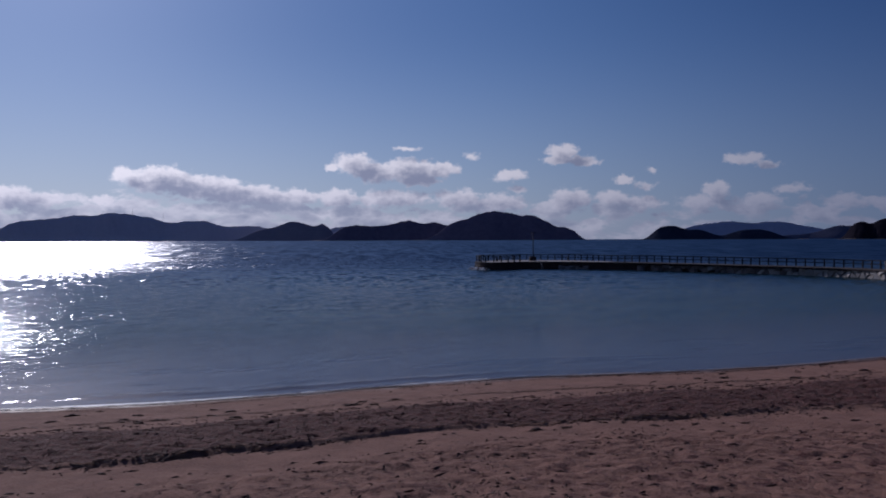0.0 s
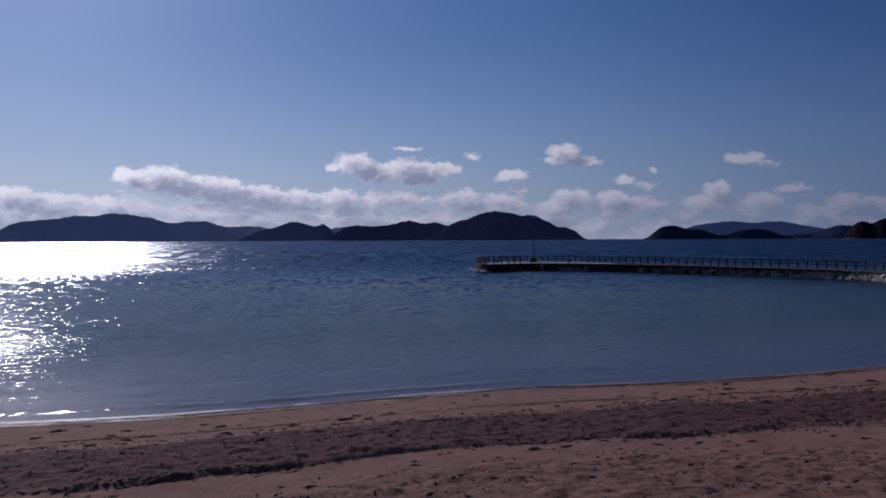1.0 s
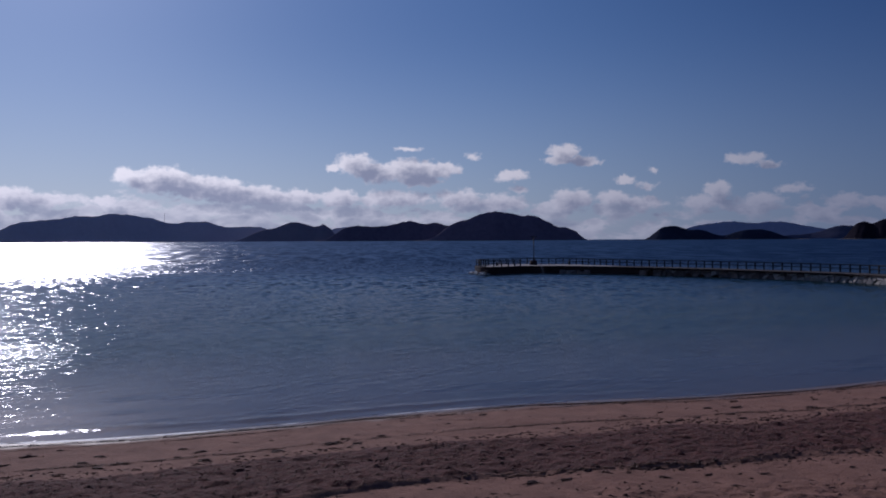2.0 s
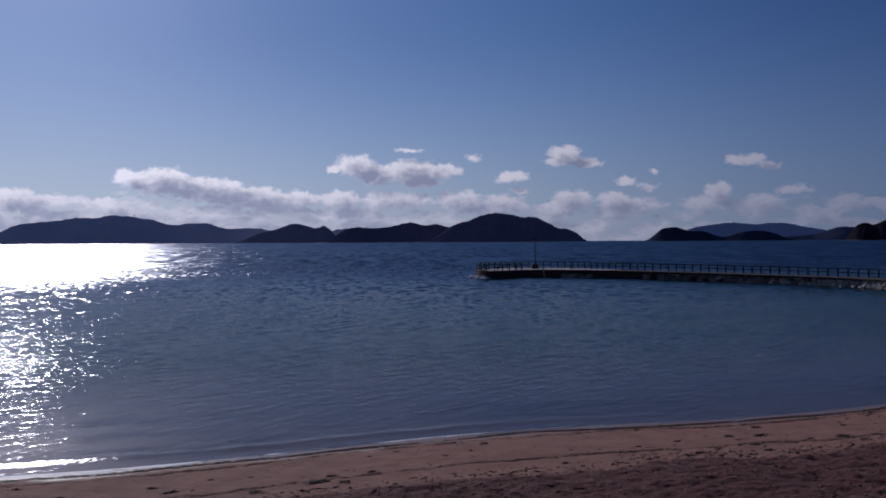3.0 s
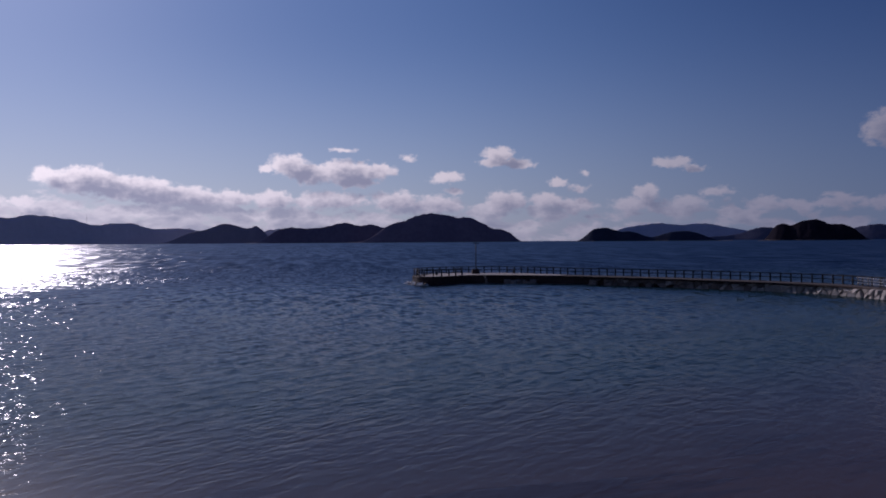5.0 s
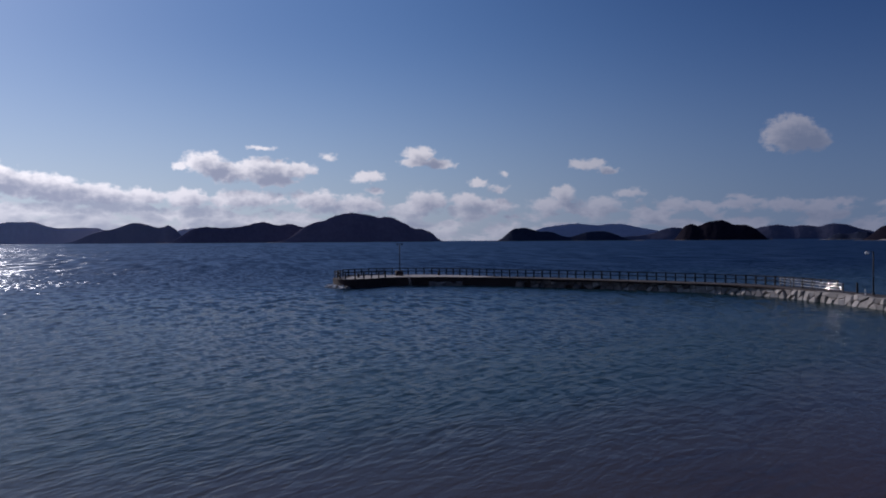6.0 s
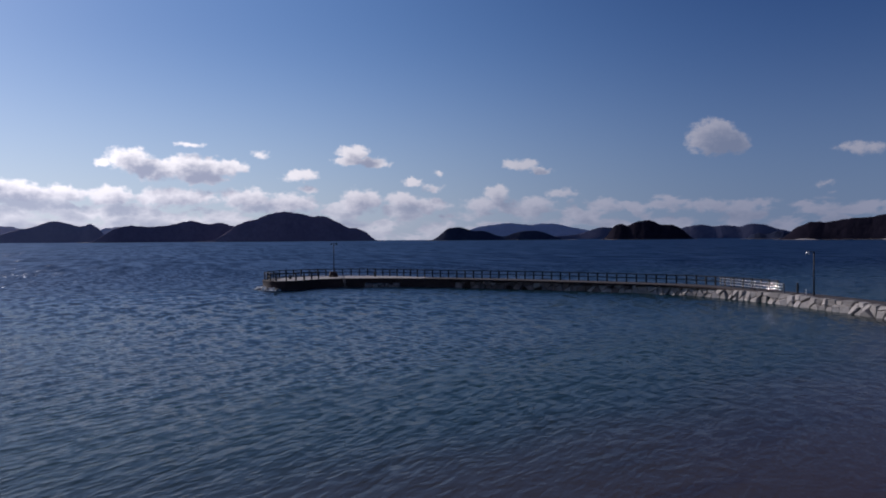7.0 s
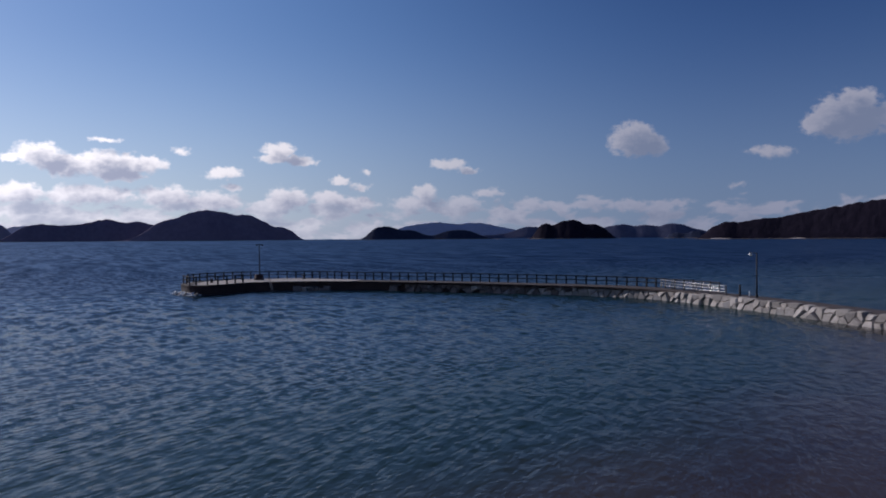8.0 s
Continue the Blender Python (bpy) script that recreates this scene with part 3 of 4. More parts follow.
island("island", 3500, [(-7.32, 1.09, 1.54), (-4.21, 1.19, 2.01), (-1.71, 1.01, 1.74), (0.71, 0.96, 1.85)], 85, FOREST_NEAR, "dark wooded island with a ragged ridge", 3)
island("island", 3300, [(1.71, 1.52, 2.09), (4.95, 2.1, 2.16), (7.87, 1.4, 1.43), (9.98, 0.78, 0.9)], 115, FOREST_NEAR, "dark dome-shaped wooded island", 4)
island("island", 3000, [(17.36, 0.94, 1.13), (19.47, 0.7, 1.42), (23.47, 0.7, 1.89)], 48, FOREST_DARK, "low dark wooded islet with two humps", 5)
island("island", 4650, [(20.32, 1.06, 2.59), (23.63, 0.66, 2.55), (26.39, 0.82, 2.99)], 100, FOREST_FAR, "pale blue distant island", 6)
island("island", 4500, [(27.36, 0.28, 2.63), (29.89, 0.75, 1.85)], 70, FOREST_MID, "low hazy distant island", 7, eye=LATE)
island("island", 2600, [(30.42, 1.03, 0.7), (32.02, 1.29, 1.05), (33.59, 1.02, 0.99), (34.93, 0.72, 0.76)], 60, FOREST_BACKLIT, "dark round wooded island", 8, eye=LATE)
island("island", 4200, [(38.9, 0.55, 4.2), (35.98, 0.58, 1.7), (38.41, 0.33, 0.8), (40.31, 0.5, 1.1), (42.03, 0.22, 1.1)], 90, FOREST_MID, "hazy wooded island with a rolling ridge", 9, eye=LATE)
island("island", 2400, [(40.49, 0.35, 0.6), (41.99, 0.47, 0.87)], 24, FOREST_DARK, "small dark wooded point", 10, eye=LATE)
HEADLAND = island("headland", 1700, [(43.6, 0.81, 1.06), (45.82, 1.14, 1.75), (49.68, 1.74, 2.6), (54.47, 2.49, 3.02), (60.5, 3.2, 3.6)], 80, FOREST_BACKLIT, "dark wooded headland falling to the sea", 11, eye=LATE)

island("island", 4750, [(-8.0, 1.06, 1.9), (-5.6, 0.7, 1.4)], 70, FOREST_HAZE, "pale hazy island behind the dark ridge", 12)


def sandy_cove(parent, heading_, half, dist, high):
    """A strip of pale sand at the foot of the headland; heading and half width in degrees."""
    verts, faces = [], []
    for k in range(13):
        t = k / 6 - 1
        u, rise = math.radians(heading_ + half * t), high * (1 - t * t) ** 0.5
        for back, z_ in ((-3.0, -0.5), (4.0, 0.3 + rise * 0.6), (12.0, 0.3 + rise)):
            verts.append((LATE[0] + (dist + back) * math.sin(u), LATE[1] + (dist + back) * math.cos(u), z_))
        if k:
            a = 3 * k
            faces += [(a - 3, a, a + 1, a - 2), (a - 2, a + 1, a + 2, a - 1)]
    part("cove", mesh_of("cove", verts, faces, PALE_PAVING), None, parent, "strip of pale sand in a cove")


sandy_cove(HEADLAND, 43.7, 0.75, 1664, 2.6)
sandy_cove(HEADLAND, 48.9, 0.55, 1648, 2.2)


def radio_mast(heading_, dist, low, top):
    x, y = dist * math.sin(math.radians(heading_)), dist * math.cos(math.radians(heading_))
    thing = tagged(new("radio_mast"), "slender radio mast on the ridge of the far island", "mast")
    part("pole", tube(bmesh.new(), (x, y, low), (x, y, top), 0.8, 0.3, 8), FOREST_MID, thing)
    part("platform", tube(bmesh.new(), (x, y, top * 0.88), (x, y, top * 0.88 + 2.0), 1.6, 1.6, 8), FOREST_MID, thing)
    return thing


radio_mast(-23.5, 4300, 95, 178)
radio_mast(-21.4, 4300, 90, 160)

# ---------------------------------------------------------------- jetty
FRONT = [(5.4, 121.2), (6.3, 117.7), (8.2, 116.8), (11.0, 118.2), (13.2, 120.0), (17.0, 119.9), (22.0, 118.5), (25.2, 117.0), (28.4, 115.2),
         (31.7, 112.9), (37.6, 108.0), (42.9, 102.7), (47.6, 97.6), (50.6, 94.0), (52.6, 90.3), (53.6, 86.3), (53.8, 80.0), (53.7, 74.0), (53.1, 69.0), (52.5, 65.0), (52.0, 60.5), (51.6, 55.0), (51.3, 47.0)]
WIDTH = [2.0, 5.0, 8.0, 8.2, 7.0, 7.2, 7.0, 5.4, 3.8, 3.2, 3.0, 3.0, 3.0, 3.0, 3.0, 2.9, 2.9, 2.9, 2.9, 2.9, 2.9, 2.9, 2.9]


def smooth_line(points, count):
    """Points at even spacing on a smooth line through the given ones."""
    p = [Vector(q) for q in points]
    dense = []
    for k in range(len(p) - 1):
        a, b, c, d = p[max(k - 1, 0)], p[k], p[k + 1], p[min(k + 2, len(p) - 1)]
        for s in range(20):
            t = s / 20
            dense.append(0.5 * ((2 * b) + (c - a) * t + (2 * a - 5 * b + 4 * c - d) * t * t + (3 * b - a - 3 * c + d) * t ** 3))
    dense.append(p[-1])
    run = np.concatenate([[0], np.cumsum([(dense[k + 1] - dense[k]).length for k in range(len(dense) - 1)])])
    at = np.linspace(0, run[-1], count)
    cols = [np.interp(at, run, [q[n] for q in dense]) for n in range(len(p[0]))]
    return np.stack(cols, -1), run[-1]


line, LONG = smooth_line([(x, y, wd) for (x, y), wd in zip(FRONT, WIDTH)], 121)
front = line[:, :2]
tang = np.gradient(front, axis=0)
tang /= np.linalg.norm(tang, axis=1)[:, None]
seaward = np.stack([-tang[:, 1], tang[:, 0]], -1)           # away from the bay
# the outer side: at the tip the offset turns steadily, so the head stays a rounded block
REAR_KEYS = [(5.6, 122.5), (7.2, 125.4), (10.5, 127.6), (14.0, 128.4), (18.0, 128.0), (22.0, 126.6), (25.2, 123.6), (28.6, 119.6)]
head, _ = smooth_line(REAR_KEYS, 60)
body_from = int(np.argmin(np.linalg.norm(front - np.array([28.6, 115.1]), axis=1))) + 2
rear_body = front[body_from:] + seaward[body_from:] * line[body_from:, 2:3]
rear_all, _ = smooth_line([tuple(q) for q in REAR_KEYS] + [tuple(q) for q in rear_body[4::6]] + [tuple(rear_body[-1])], 121)


def deck_z(y):
    return float(np.interp(y, [60, 80, 95, 112, 130], [1.02, 1.05, 1.12, 1.22, 1.25]))


def ribbon(inner, outer, top, low):
    """A solid strip between two lines."""
    verts, faces = [], []
    for p, q in zip(inner, outer):
        verts += [(*p, top(p)), (*q, top(q)), (*q, low(q)), (*p, low(p))]
    for k in range(len(inner) - 1):
        a, b = 4 * k, 4 * k + 4
        faces += [(a + j, a + (j + 1) % 4, b + (j + 1) % 4, b + j) for j in range(4)]
    e = 4 * (len(inner) - 1)
    faces += [(3, 2, 1, 0), (e, e + 1, e + 2, e + 3)]
    return verts, faces


def station(x, y):
    return float(np.linspace(0, LONG, len(front))[int(np.argmin(np.linalg.norm(front - np.array([x, y]), axis=1)))])


# pair each front point with an outer point at the same share of the way
jetty = tagged(new("jetty"), "curved concrete jetty with a stone-faced wall", "jetty")
centre = (front + rear_all) / 2
inset_f = front + (centre - front) / np.linalg.norm(centre - front, axis=1)[:, None] * 0.28
inset_r = rear_all + (centre - rear_all) / np.linalg.norm(centre - rear_all, axis=1)[:, None] * 0.2
lip_out = np.interp(np.linspace(0, LONG, len(front)), [station(28.4, 115.2), station(33.0, 112.0), station(52.6, 90.3), station(53.7, 83.0)], [0.0, 0.42, 0.42, -0.25])[:, None]
deck_front = front - seaward * lip_out
part("deck_slab", mesh_of("deck_slab", *ribbon(deck_front, rear_all, lambda p: deck_z(p[1]) - 0.05, lambda p: deck_z(p[1]) - 0.2), DARK_WALL), None, jetty, "dark edge of the deck slab, coloured for its shade")
skin_f = deck_front + (centre - deck_front) / np.linalg.norm(centre - deck_front, axis=1)[:, None] * 0.06
skin_r = rear_all + (centre - rear_all) / np.linalg.norm(centre - rear_all, axis=1)[:, None] * 0.06
part("deck", mesh_of("deck", *ribbon(skin_f, skin_r, lambda p: deck_z(p[1]), lambda p: deck_z(p[1]) - 0.06), CONCRETE), None, jetty)
part("paving", mesh_of("paving", *ribbon(skin_f[6:33] * 0.97 + skin_r[6:33] * 0.03, skin_r[6:33] * 0.95 + skin_f[6:33] * 0.05, lambda p: deck_z(p[1]) + 0.03, lambda p: deck_z(p[1]) - 0.03), PALE_PAVING), None, jetty, "pale paving on the jetty head")
part("core", mesh_of("core", *ribbon(inset_f, inset_r, lambda p: deck_z(p[1]) - 0.16, lambda p: -3.0), DARK_WALL), None, jetty, "dark wall below the deck, coloured for its shade")


def railing_along(points, name, label, post_gap=1.27, height=1.1):
    thing = tagged(new(name), label, "railing")
    run, total = smooth_line([tuple(q) for q in points], 200)
    count = max(2, round(total / post_gap))
    posts, _ = smooth_line([tuple(q) for q in points], count + 1)
    post_mesh = mesh_from("post", box(box(bmesh.new(), (0.16, 0.16, height), (0, 0, height / 2), 0, 0.015), (0.19, 0.19, 0.03), (0, 0, height - 0.02)), TIMBER)
    for n, q in enumerate(posts):
        t = posts[min(n + 1, count)] - posts[max(n - 1, 0)]
        o = part("post", post_mesh, None, thing)
        o.matrix_local = Matrix.Translation((q[0], q[1], deck_z(q[1]))) @ Matrix.Rotation(math.atan2(t[1], t[0]) + random.uniform(-0.05, 0.05), 4, "Z") @ Matrix.Rotation(random.uniform(-0.02, 0.02), 4, "X")
        if n < count:
            r = posts[n + 1]
            for up in (0.55, height - 0.08):
                a, b = Vector((q[0], q[1], deck_z(q[1]) + up)), Vector((r[0], r[1], deck_z(r[1]) + up))
                size = 0.12 if up > 0.9 else 0.10
                bm = bmesh.new()
                box(bm, ((b - a).length + 0.02, 0.06, size), (0, 0, 0), 0, 0.008)
                o = part("rail", bm, TIMBER, thing)
                o.matrix_local = Matrix.Translation((a + b) / 2) @ (b - a).to_track_quat("X", "Z").to_matrix().to_4x4()
    return thing


rail_line = rear_all + (centre - rear_all) / np.linalg.norm(centre - rear_all, axis=1)[:, None] * 0.3
rail_end = int(np.argmin(np.linalg.norm(rear_all - np.array([56.5, 79.6]), axis=1)))
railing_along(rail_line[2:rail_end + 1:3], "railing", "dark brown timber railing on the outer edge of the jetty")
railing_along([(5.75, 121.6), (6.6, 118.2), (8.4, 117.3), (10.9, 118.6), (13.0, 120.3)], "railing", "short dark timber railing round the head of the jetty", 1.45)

guard = tagged(new("guard_rail"), "pale metal three-bar guard rail on the jetty", "railing")
# the last panel is turned so that its sun glint meets the camera
RAIL_XY = [(55.60, 89.6), (55.33, 87.5), (55.10, 85.3), (54.93, 83.2), (54.76, 81.1), (54.81, 78.9)]
for k, (gx, gy) in enumerate(RAIL_XY):
    part("post", box(bmesh.new(), (0.12, 0.12, 1.0), (gx, gy, deck_z(gy) + 0.5), 0.03, 0.012), PAINTED if 0 < k < 5 else RAIL_METAL, guard)
for up in (0.30, 0.60, 0.90):
    for (ax, ay), (bx, by) in zip(RAIL_XY, RAIL_XY[1:]):
        a, b = Vector((ax - 0.10, ay, deck_z(ay) + up)), Vector((bx - 0.10, by, deck_z(by) + up))
        bm = bmesh.new()
        bmesh.ops.create_cone(bm, cap_ends=False, segments=20, radius1=0.058, radius2=0.058, depth=(b - a).length - 0.01, matrix=Matrix.Rotation(math.pi / 2, 4, "Y"))
        o = part("bar", bm, RAIL_METAL, guard, smooth=True)
        o.matrix_local = Matrix.Translation((a + b) / 2) @ (b - a).to_track_quat("X", "Z").to_matrix().to_4x4() @ Matrix.Diagonal((1, 0.6, 1, 1))

bollard = tagged(new("bollard"), "dark round-topped post at the end of the guard rail", "bollard")
part("shaft", tube(bmesh.new(), (55.7, 78.0, deck_z(78)), (55.7, 78.0, deck_z(78) + 1.0), 0.11, 0.10), PAINTED, bollard)
part("cap", tube(bmesh.new(), (55.7, 78.0, deck_z(78) + 1.0), (55.7, 78.0, deck_z(78) + 1.06), 0.12, 0.06), PAINTED, bollard)

marker = tagged(new("marker_post"), "short white marker post on the jetty edge", "post")
part("stake", tube(bmesh.new(), (54.5, 75.6, deck_z(75.6)), (54.45, 75.6, deck_z(75.6) + 0.65), 0.05, 0.045), LAMP_GLASS, marker)
part("foot", tube(bmesh.new(), (54.5, 75.6, deck_z(75.6)), (54.5, 75.6, deck_z(75.6) + 0.06), 0.11, 0.09), CONCRETE, marker)


def lamp_near(x, y):
    z = deck_z(y)
    thing = tagged(new("street_lamp"), "slim dark lamp post with one globe lamp", "lamp")
    part("base", tube(bmesh.new(), (x, y, z), (x, y, z + 0.35), 0.13, 0.11), PAINTED, thing)
    part("pole", tube(bmesh.new(), (x, y, z + 0.3), (x, y, 5.3), 0.075, 0.055), PAINTED, thing, smooth=True)
    part("arm", tube(bmesh.new(), (x, y, 5.25), (x - 0.3, y + 0.15, 5.32), 0.035), PAINTED, thing)
    bm = bmesh.new()
    bmesh.ops.create_uvsphere(bm, u_segments=14, v_segments=10, radius=0.19, matrix=Matrix.Translation((x - 0.5, y + 0.26, 5.17)) @ Matrix.Diagonal((1, 1, 0.85, 1)))
    head_ = part("globe", bm, LAMP_GLASS, thing, "milky white globe", True)
    part("cap", tube(bmesh.new(), (x - 0.5, y + 0.26, 5.29), (x - 0.5, y + 0.26, 5.38), 0.14, 0.06), PAINTED, head_)
    return thing


def lamp_far(x, y):
    z = deck_z(y)
    thing = tagged(new("light_mast"), "dark mast with twin floodlights on a concrete plinth", "lamp")
    bm = box(bmesh.new(), (1.25, 0.9, 0.8), (x, y, z + 0.4), 0.1, 0.06)
    for v in bm.verts:
        if v.co.z > z + 0.5:
            v.co.x = x + (v.co.x - x) * 0.78
    part("plinth", bm, DARK_WALL, thing)
    part("pole", tube(bmesh.new(), (x + 0.1, y, z + 0.7), (x + 0.1, y, 6.2), 0.085, 0.06), PAINTED, thing, smooth=True)
    part("crossbar", box(bmesh.new(), (0.9, 0.07, 0.07), (x + 0.1, y, 6.18), 0, 0.01), PAINTED, thing)
    for side in (-0.36, 0.36):
        part("floodlight", box(bmesh.new(), (0.26, 0.2, 0.16), (x + 0.1 + side, y - 0.06, 6.1), 0, 0.03), PAINTED, thing)
    return thing


def mooring_bollard(x, y):
    z = deck_z(y)
    thing = tagged(new("mooring_bollard"), "squat dark iron mooring bollard on the jetty head", "bollard", "mooring bollards")
    part("shaft", tube(bmesh.new(), (x, y, z), (x, y, z + 0.45), 0.20, 0.16, 14), PAINTED, thing)
    part("cap", tube(tube(bmesh.new(), (x, y, z + 0.45), (x, y, z + 0.55), 0.20, 0.27, 14), (x, y, z + 0.55), (x, y, z + 0.60), 0.27, 0.18, 14), PAINTED, thing)
    part("base_plate", tube(bmesh.new(), (x, y, z - 0.01), (x, y, z + 0.05), 0.32, 0.32, 14), PAINTED, thing)
    return thing


mooring_bollard(9.2, 121.6)
mooring_bollard(21.8, 124.2)
lamp_near(55.3, 75.5)
lamp_far(15.7, 125.0)

ladder = tagged(new("ladder"), "pale leaning ladder against the jetty wall", "ladder")
for side in (0.0, 0.2):
    part("stringer", tube(bmesh.new(), (16.2 + side, 119.75, 1.9), (16.6 + side, 118.7, -0.6), 0.035), PALE_PAVING, ladder)
for k in range(7):
    t = 0.12 + k * 0.12
    part("rung", tube(bmesh.new(), (16.2 + 0.4 * t, 119.75 - 1.05 * t, 1.9 - 2.5 * t), (16.4 + 0.4 * t, 119.75 - 1.05 * t, 1.9 - 2.5 * t), 0.02), PALE_PAVING, ladder)


def boulder_mesh(seed, size):
    bm = bmesh.new()
    bmesh.ops.create_icosphere(bm, subdivisions=2, radius=1.0)
    for v in bm.verts:
        p = v.co.copy()
        v.co = p * (0.75 + 0.55 * noise.noise(p * 0.9 + Vector((seed * 7.1, 0, 0))))
        v.co.x, v.co.y, v.co.z = v.co.x * size[0], v.co.y * size[1], v.co.z * size[2]
    return mesh_from("boulder", bm, STONE)


for k, (bx, by, s) in enumerate([(4.9, 120.2, 0.5), (5.2, 118.7, 0.6), (5.9, 117.2, 0.55), (7.0, 116.4, 0.5)]):
    ob = new("boulder", boulder_mesh(k, (s, s * 0.8, s * 0.8)))
    ob.matrix_basis = pose(bx, by, 0.1, 0, 0, 40 * k)
    tagged(ob, "wet pale boulder awash at the foot of the jetty", "boulder", "boulders at the jetty foot")


def foam_patch():
    """White water round the foot of the jetty head."""
    g = np.random.default_rng(3)
    bm = bmesh.new()
    for _ in range(200):
        t = g.uniform(0, 0.9)
        x, y = np.interp(t, [0, 0.35, 0.7, 1], [5.0, 5.4, 6.1, 7.6]), np.interp(t, [0, 0.35, 0.7, 1], [120.6, 118.9, 117.2, 116.2])
        size = g.uniform(0.06, 0.20)
        bmesh.ops.create_icosphere(bm, subdivisions=1, radius=size, matrix=pose(x + g.normal(0, 0.3), y + g.normal(0, 0.25), 0.04 + g.uniform(0, 0.30) * (t < 0.75), 0, 0, g.uniform(0, 90)) @ Matrix.Diagonal((1.5, 1.0, g.uniform(0.3, 1.0), 1)))
    for v in bm.verts:
        v.co += Vector((1, 1, 0.7)) * 0.10 * noise.noise(v.co * 4)
    return tagged(new("sea_foam", mesh_from("sea_foam", bm, FOAM)), "white foam breaking round the jetty head", "foam", kind="stuff")


foam_patch()


def swash_glare():
    """A thin broken white strip added for sun glare on the swash and its foam."""
    verts, faces = [], []
    xs = np.arange(-24.0, 12.0, 0.06)
    strength = step_between(xs, 6.0, -10.0)
    wide = (0.025 + 0.19 * strength) * np.clip(0.45 + 1.6 * fractal(xs * 0.9, xs * 0, 4, 71), 0.0, 1.4)
    d = 0.10 + 0.16 * fractal(xs * 0.4, xs * 0 + 2, 3, 73)
    for x_, w_, d_ in zip(xs, wide, d):
        y_ = float(shore(np.array([x_]))[0]) - d_ / 0.966
        for side, up in ((-1.0, -0.004), (-0.4, 0.014), (0.4, 0.014), (1.0, -0.004)):
            yy = y_ + side * w_
            verts.append((x_, yy, max(0.085 * float(inland(np.array([x_]), np.array([yy]))[0]), 0.0) + up))
    for k in range(len(xs) - 1):
        if wide[k] > 0.012 and wide[k + 1] > 0.012:
            a = 4 * k
            faces += [(a + j, a + 4 + j, a + 5 + j, a + 1 + j) for j in range(3)]
    return tagged(new("swash_glare", mesh_of("swash_glare", verts, faces, FOAM, True)), "thin white strip for sun glare and foam at the water's edge", "foam", kind="stuff")


swash_glare()

# ---------------------------------------------------------------- wrack on the beach
def strand(verts, faces, x, y, z, length, wide, turn, bend):
    c, s = math.cos(turn), math.sin(turn)
    base = len(verts)
    for k in range(3):
        t = k / 2 - 0.5
        cx, cy = x + c * length * t - s * bend * (t * t * 4 - 1), y + s * length * t + c * bend * (t * t * 4 - 1)
        lift = z + 0.02 * (1 - 4 * t * t)
        verts += [(cx - s * wide, cy + c * wide, lift), (cx + s * wide, cy - c * wide, lift + wide * 0.4)]
    faces += [(base, base + 1, base + 3, base + 2), (base + 2, base + 3, base + 5, base + 4)]


def scatter_straw(count=12500):
    r = np.random.default_rng(11)
    x, y = r.uniform(-20, 24, count * 3), r.uniform(10, 26, count * 3)
    keep = wrack_cover(x, y) > r.uniform(0.15, 1.0, count * 3)
    x, y = x[keep][:count], y[keep][:count]
    z = ground_height(x, y)
    verts, faces = [], []
    for px, py, pz in zip(x, y, z):
        strand(verts, faces, px, py, pz + 0.006, r.uniform(0.05, 0.18), r.uniform(0.004, 0.010), r.normal(0.3, 0.9), r.normal(0, 0.02))
    ob = new("dried_seaweed", mesh_of("dried_seaweed", verts, faces, STRAW))
    return tagged(ob, "dried brown eelgrass strands strewn over the beach", "seaweed", kind="stuff")


scatter_straw()


def clump_mesh(seed):
    r = random.Random(seed)
    bm = bmesh.new()
    bmesh.ops.create_icosphere(bm, subdivisions=2, radius=1.0)
    for v in bm.verts:
        p = v.co.copy()
        f = 0.7 + 0.8 * noise.noise(p * 1.7 + Vector((seed * 3.3, 1, 0)))
        v.co = Vector((p.x * f * 0.22, p.y * f * 0.10, max(p.z, -0.3) * f * 0.05))
    me = mesh_from("seaweed_clump", bm, WEED)
    verts, faces = [v.co.to_tuple() for v in me.vertices], [tuple(p.vertices) for p in me.polygons]
    for _ in range(14):
        strand(verts, faces, r.uniform(-0.2, 0.2), r.uniform(-0.1, 0.1), r.uniform(0.0, 0.03), r.uniform(0.12, 0.3), 0.008, r.uniform(-0.8, 0.8), r.uniform(-0.05, 0.05))
    bpy.data.meshes.remove(me)
    return mesh_of("seaweed_clump", verts, faces, WEED)


CLUMPS = [clump_mesh(k) for k in range(6)]


def lay_clump(x, y, size, turn, k):
    ob = new("seaweed_clump", CLUMPS[k % 6])
    z = float(ground_height(np.array([x]), np.array([y]))[0])
    ob.matrix_basis = pose(x, y, z + 0.004, 0, 0, turn) @ Matrix.Diagonal((size, size * 0.9, size, 1))
    tagged(ob, "dark clump of stranded seaweed on the sand", "seaweed", "stranded seaweed clumps")


r = random.Random(5)
for k in range(160):
    x = r.uniform(-20, 23)
    d = r.choice((1.6, 2.6, 3.6, 4.0, 4.3, 4.5, 9.6, 10.2)) + r.gauss(0, 0.3)
    lay_clump(x, float(shore(np.array([x]))[0]) - d / 0.966, r.choice((0.3, 0.4, 0.5, 0.75, 1.05)) * r.uniform(0.8, 1.2), r.gauss(15, 12), k)


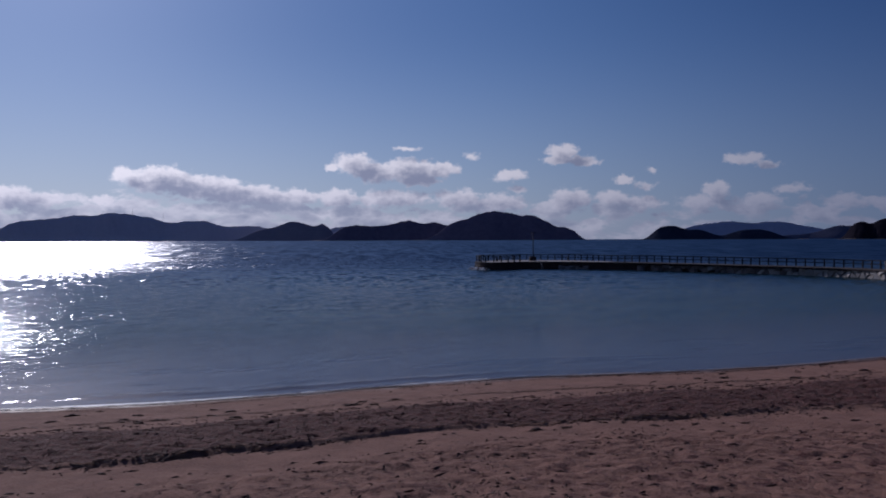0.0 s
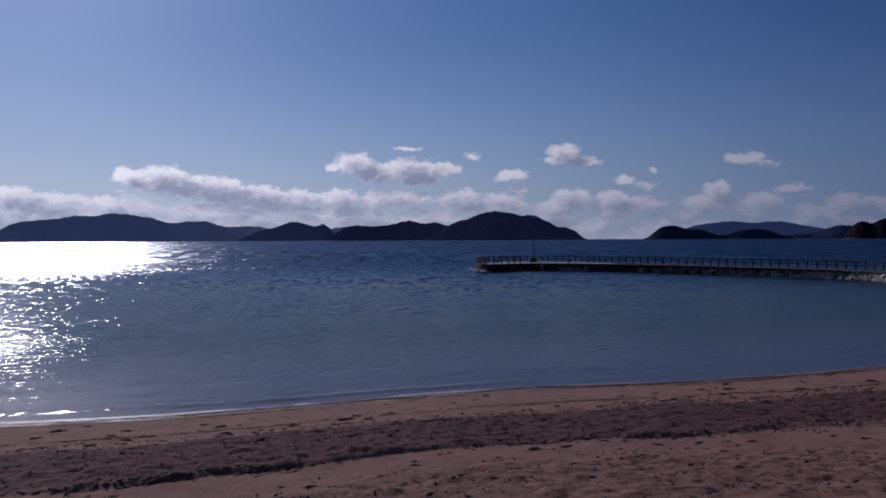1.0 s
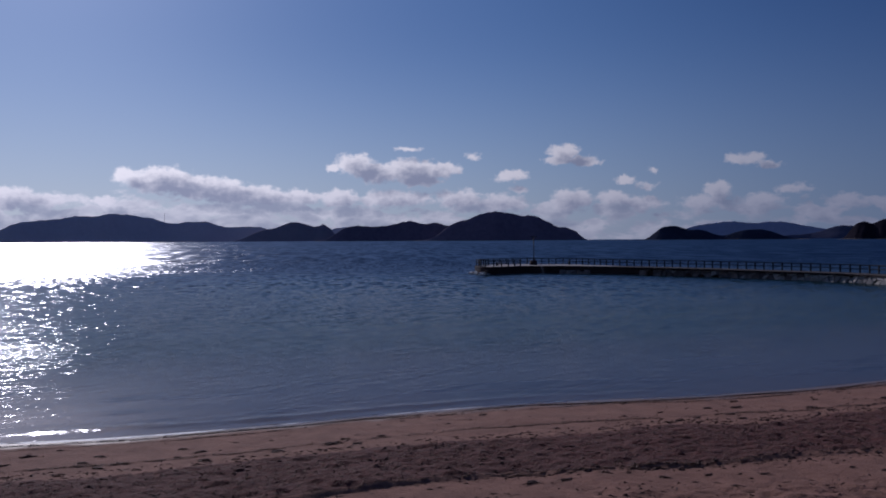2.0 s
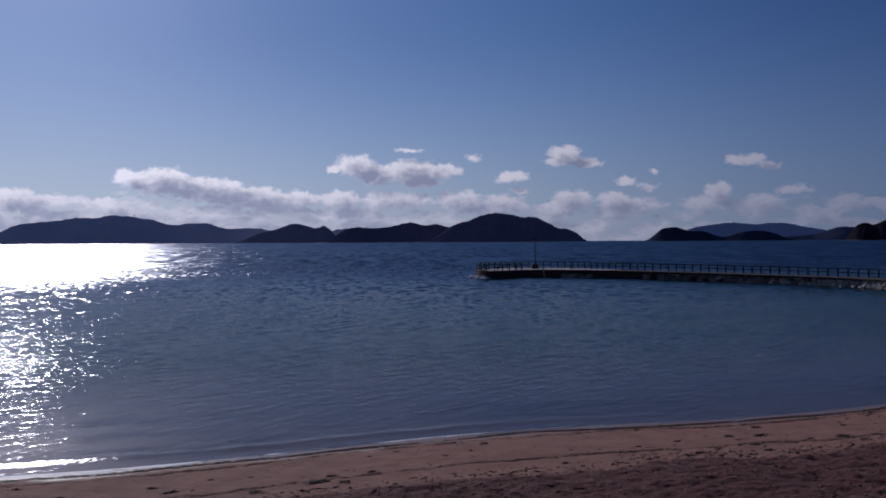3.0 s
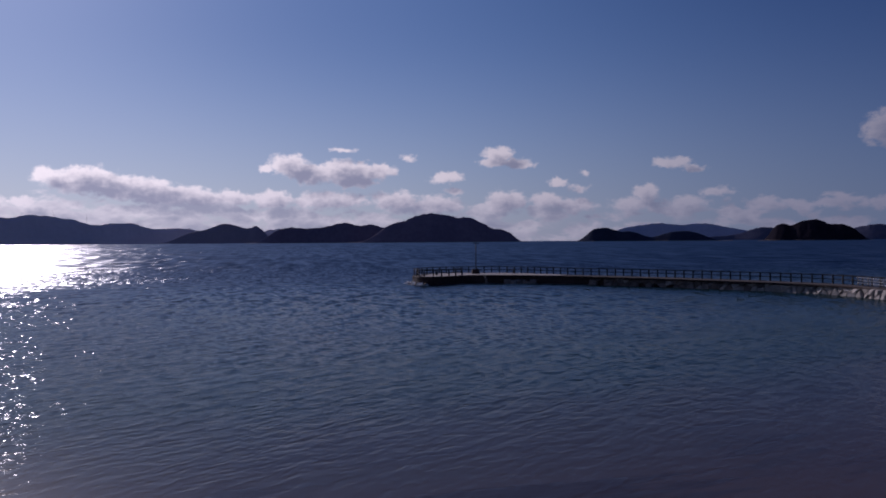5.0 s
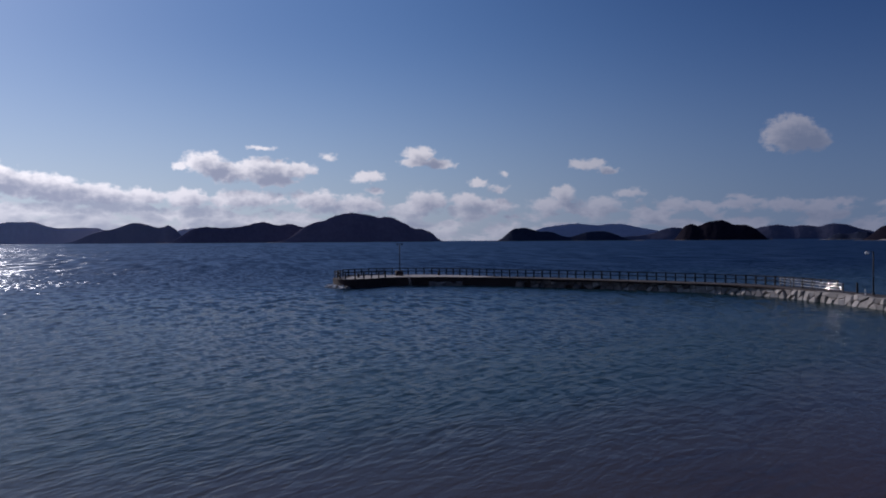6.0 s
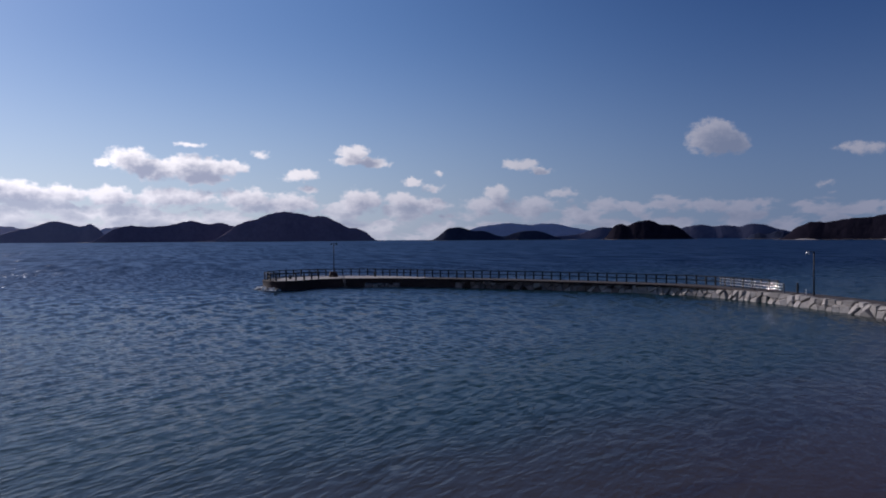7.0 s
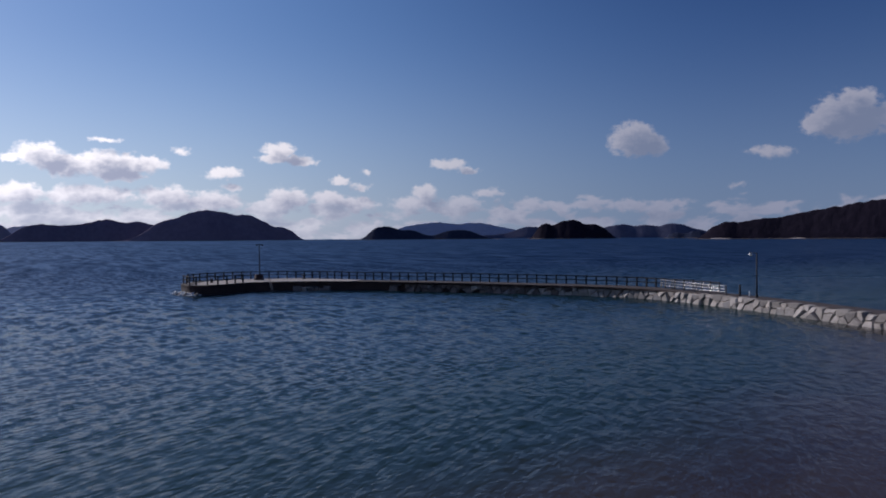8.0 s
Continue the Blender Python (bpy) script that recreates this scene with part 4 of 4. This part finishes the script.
def strand_lines(count=6600):
    """Thin broken lines of weed left by the last tides along the water's edge."""
    g = np.random.default_rng(23)
    x = g.uniform(-22, 27, count * 3)
    level = g.choice([0.62, 0.62, 0.62, 1.1, 3.9], count * 3)
    keep = fractal(x * 0.5, level * 7, 3, 31) + 0.1 > g.uniform(-0.25, 0.3, count * 3)
    x, level = x[keep][:count], level[keep][:count]
    d = level + 0.5 * fractal(x * 0.35, level * 3, 3, 17) + g.normal(0, 0.045, len(x))
    y = shore(x) - d / 0.966
    # dark strands added for the shaded scarp where the thick weed band ends landward
    rim_x = g.uniform(-22, 27, 3000)
    rim_x = rim_x[fractal(rim_x * 0.4, rim_x * 0 + 5, 3, 37) + 0.0 > g.uniform(-0.2, 0.25, len(rim_x))]
    rim_y = shore(rim_x) - 9.0 / 0.966
    for _ in range(8):
        rim_y = rim_y + (inland(rim_x, rim_y) + 2.2 * fractal(rim_x * 0.16, rim_y * 0.16, 3, 5) - 8.95) / 1.2
    rim_y = rim_y + g.normal(0, 0.10, len(rim_x)) + 0.12 * fractal(rim_x * 1.3, rim_x * 0, 3, 61)
    x, y = np.concatenate([x, rim_x]), np.concatenate([y, rim_y])
    z = ground_height(x, y)
    verts, faces = [], []
    for px, py, pz in zip(x, y, z):
        strand(verts, faces, px, py, pz + 0.008, g.uniform(0.07, 0.26), g.uniform(0.008, 0.022), g.normal(0.26, 0.3), g.normal(0, 0.02))
    ob = new("strand_line", mesh_of("strand_line", verts, faces, WEED))
    return tagged(ob, "thin dark lines of stranded weed, with a rim for the scarp's shade", "seaweed", kind="stuff")


strand_lines()


def weed_bits(count=4200):
    """Small dark crumbs of weed, thick along the edges of the bands and over the upper beach."""
    g = np.random.default_rng(41)
    x, y = g.uniform(-20, 24, count * 8), g.uniform(10.5, 27, count * 8)
    e = inland(x, y) + 2.2 * fractal(x * 0.16, y * 0.16, 3, 5)
    edge = np.exp(-((e - 4.75) / 0.28) ** 2) + 0.8 * np.exp(-((e - 9.2) / 0.22) ** 2) + 0.35 * np.exp(-((e - 10.7) / 0.25) ** 2)
    chance = edge + 0.2 * step_between(e, 10.6, 11.4) + 0.12 * ((e > 5) & (e < 9)) + 0.02 * (e > 0.8)
    chance = chance * (0.35 + 1.3 * value_noise(x * 0.8, y * 0.8, 77))
    keep = chance > g.uniform(0, 1.2, len(x))
    x, y = x[keep][:count], y[keep][:count]
    z = ground_height(x, y)
    verts, faces = [], []
    for px, py, pz in zip(x, y, z):
        long, wide, high, turn = g.gamma(2.2, 0.028) + 0.015, g.uniform(0.012, 0.035), g.uniform(0.008, 0.03), g.normal(0.3, 0.6)
        c, s, base = math.cos(turn), math.sin(turn), len(verts)
        for k in range(6):
            a = k * math.pi / 3 + g.uniform(-0.3, 0.3)
            u, v = long * math.cos(a) * g.uniform(0.7, 1.2), wide * math.sin(a) * g.uniform(0.7, 1.2)
            verts.append((px + c * u - s * v, py + s * u + c * v, pz - 0.004))
        verts.append((px, py, pz + high))
        faces += [(base + k, base + (k + 1) % 6, base + 6) for k in range(6)]
    ob = new("seaweed_bits", mesh_of("seaweed_bits", verts, faces, WEED))
    return tagged(ob, "small dark crumbs of weed scattered over the sand", "seaweed", kind="stuff")


weed_bits()

# ---------------------------------------------------------------- stones of the jetty wall
def clip(poly, a, b):
    """The part of a polygon nearer to a than to b."""
    mid, axis = (a + b) / 2, b - a
    out = []
    for k in range(len(poly)):
        p, q = poly[k], poly[(k + 1) % len(poly)]
        dp, dq = (p - mid).dot(axis), (q - mid).dot(axis)
        if dp <= 0:
            out.append(p)
        if (dp < 0) != (dq < 0) and dp != dq:
            out.append(p + (q - p) * (dp / (dp - dq)))
    return out


def wall_stones(start, end, gap=1.0, rows=2, low=0.0, skip=0.0):
    """Irregular stones that face the wall between two stations, in metres along the jetty."""
    r = random.Random(9)
    run = np.linspace(0, LONG, len(front))
    seeds = []
    for n in range(int((end - start) / gap)):
        for row in range(rows):
            seeds.append(Vector((start + (n + 0.5 * row + r.uniform(-0.5, 0.5)) * gap, -0.08 + 0.60 * (row + 0.5) + r.uniform(-0.24, 0.24))))
    for n, a in enumerate(seeds):
        tops_at = float(np.interp(a.x, [station(53.0, 89.0), station(53.7, 84.0)], [0.84, 1.0])) - low
        poly = [Vector((a.x - 1, -0.35)), Vector((a.x + 1, -0.35)), Vector((a.x + 1, tops_at + r.uniform(-0.08, 0.12))), Vector((a.x - 1, tops_at + r.uniform(-0.08, 0.12)))]
        for b in seeds[max(0, n - 13):n + 14]:
            if b is not a and poly:
                poly = clip(poly, a, b)
        if len(poly) < 3 or r.random() < skip * (a.x < station(44, 101.5)):
            continue
        mid = sum(poly, Vector((0, 0))) / len(poly)
        out, tip_x, tip_y = r.uniform(0.0, 0.20), r.uniform(-0.3, 0.3), r.uniform(-0.35, 0.35)
        rings = []
        for shrink, push in ((0.99, -0.30), (0.96, 0.10 + out), (0.76, 0.24 + out)):
            rings.append([(mid + (p - mid) * shrink, push + (r.uniform(-0.03, 0.03) + tip_x * (p - mid).x + tip_y * (p - mid).y if push > 0 else 0)) for p in poly])
        verts = []
        for ring in rings:
            for p, push in ring:
                fx, fy = np.interp(p.x, run, front[:, 0]), np.interp(p.x, run, front[:, 1])
                tx, ty = np.interp(p.x, run, tang[:, 0]), np.interp(p.x, run, tang[:, 1])
                push -= 0.38 * p.y - 0.12
                verts.append((fx + ty * push, fy - tx * push, p.y))
        c = len(poly)
        faces = [tuple(2 * c + k for k in range(c))]
        for level in (0, c):
            faces += [(level + k, level + (k + 1) % c, level + c + (k + 1) % c, level + c + k) for k in range(c)]
        # more of the stained and shade-coloured stones towards the jetty head
        stained = r.random() < float(np.interp(a.x, [station(31.5, 113), station(44, 101.5), station(53.0, 89.0)], [0.9, 0.7, 0.0]))
        part("stone", mesh_of("stone", verts, faces, STAINED_SHADED_STONE if stained else STONE), None, jetty)


wall_stones(station(31.5, 113), station(51.8, 57.5), skip=0.12)
wall_stones(station(20.0, 119.2), station(23.6, 117.8), 0.7, 2, 0.3, 0.3)
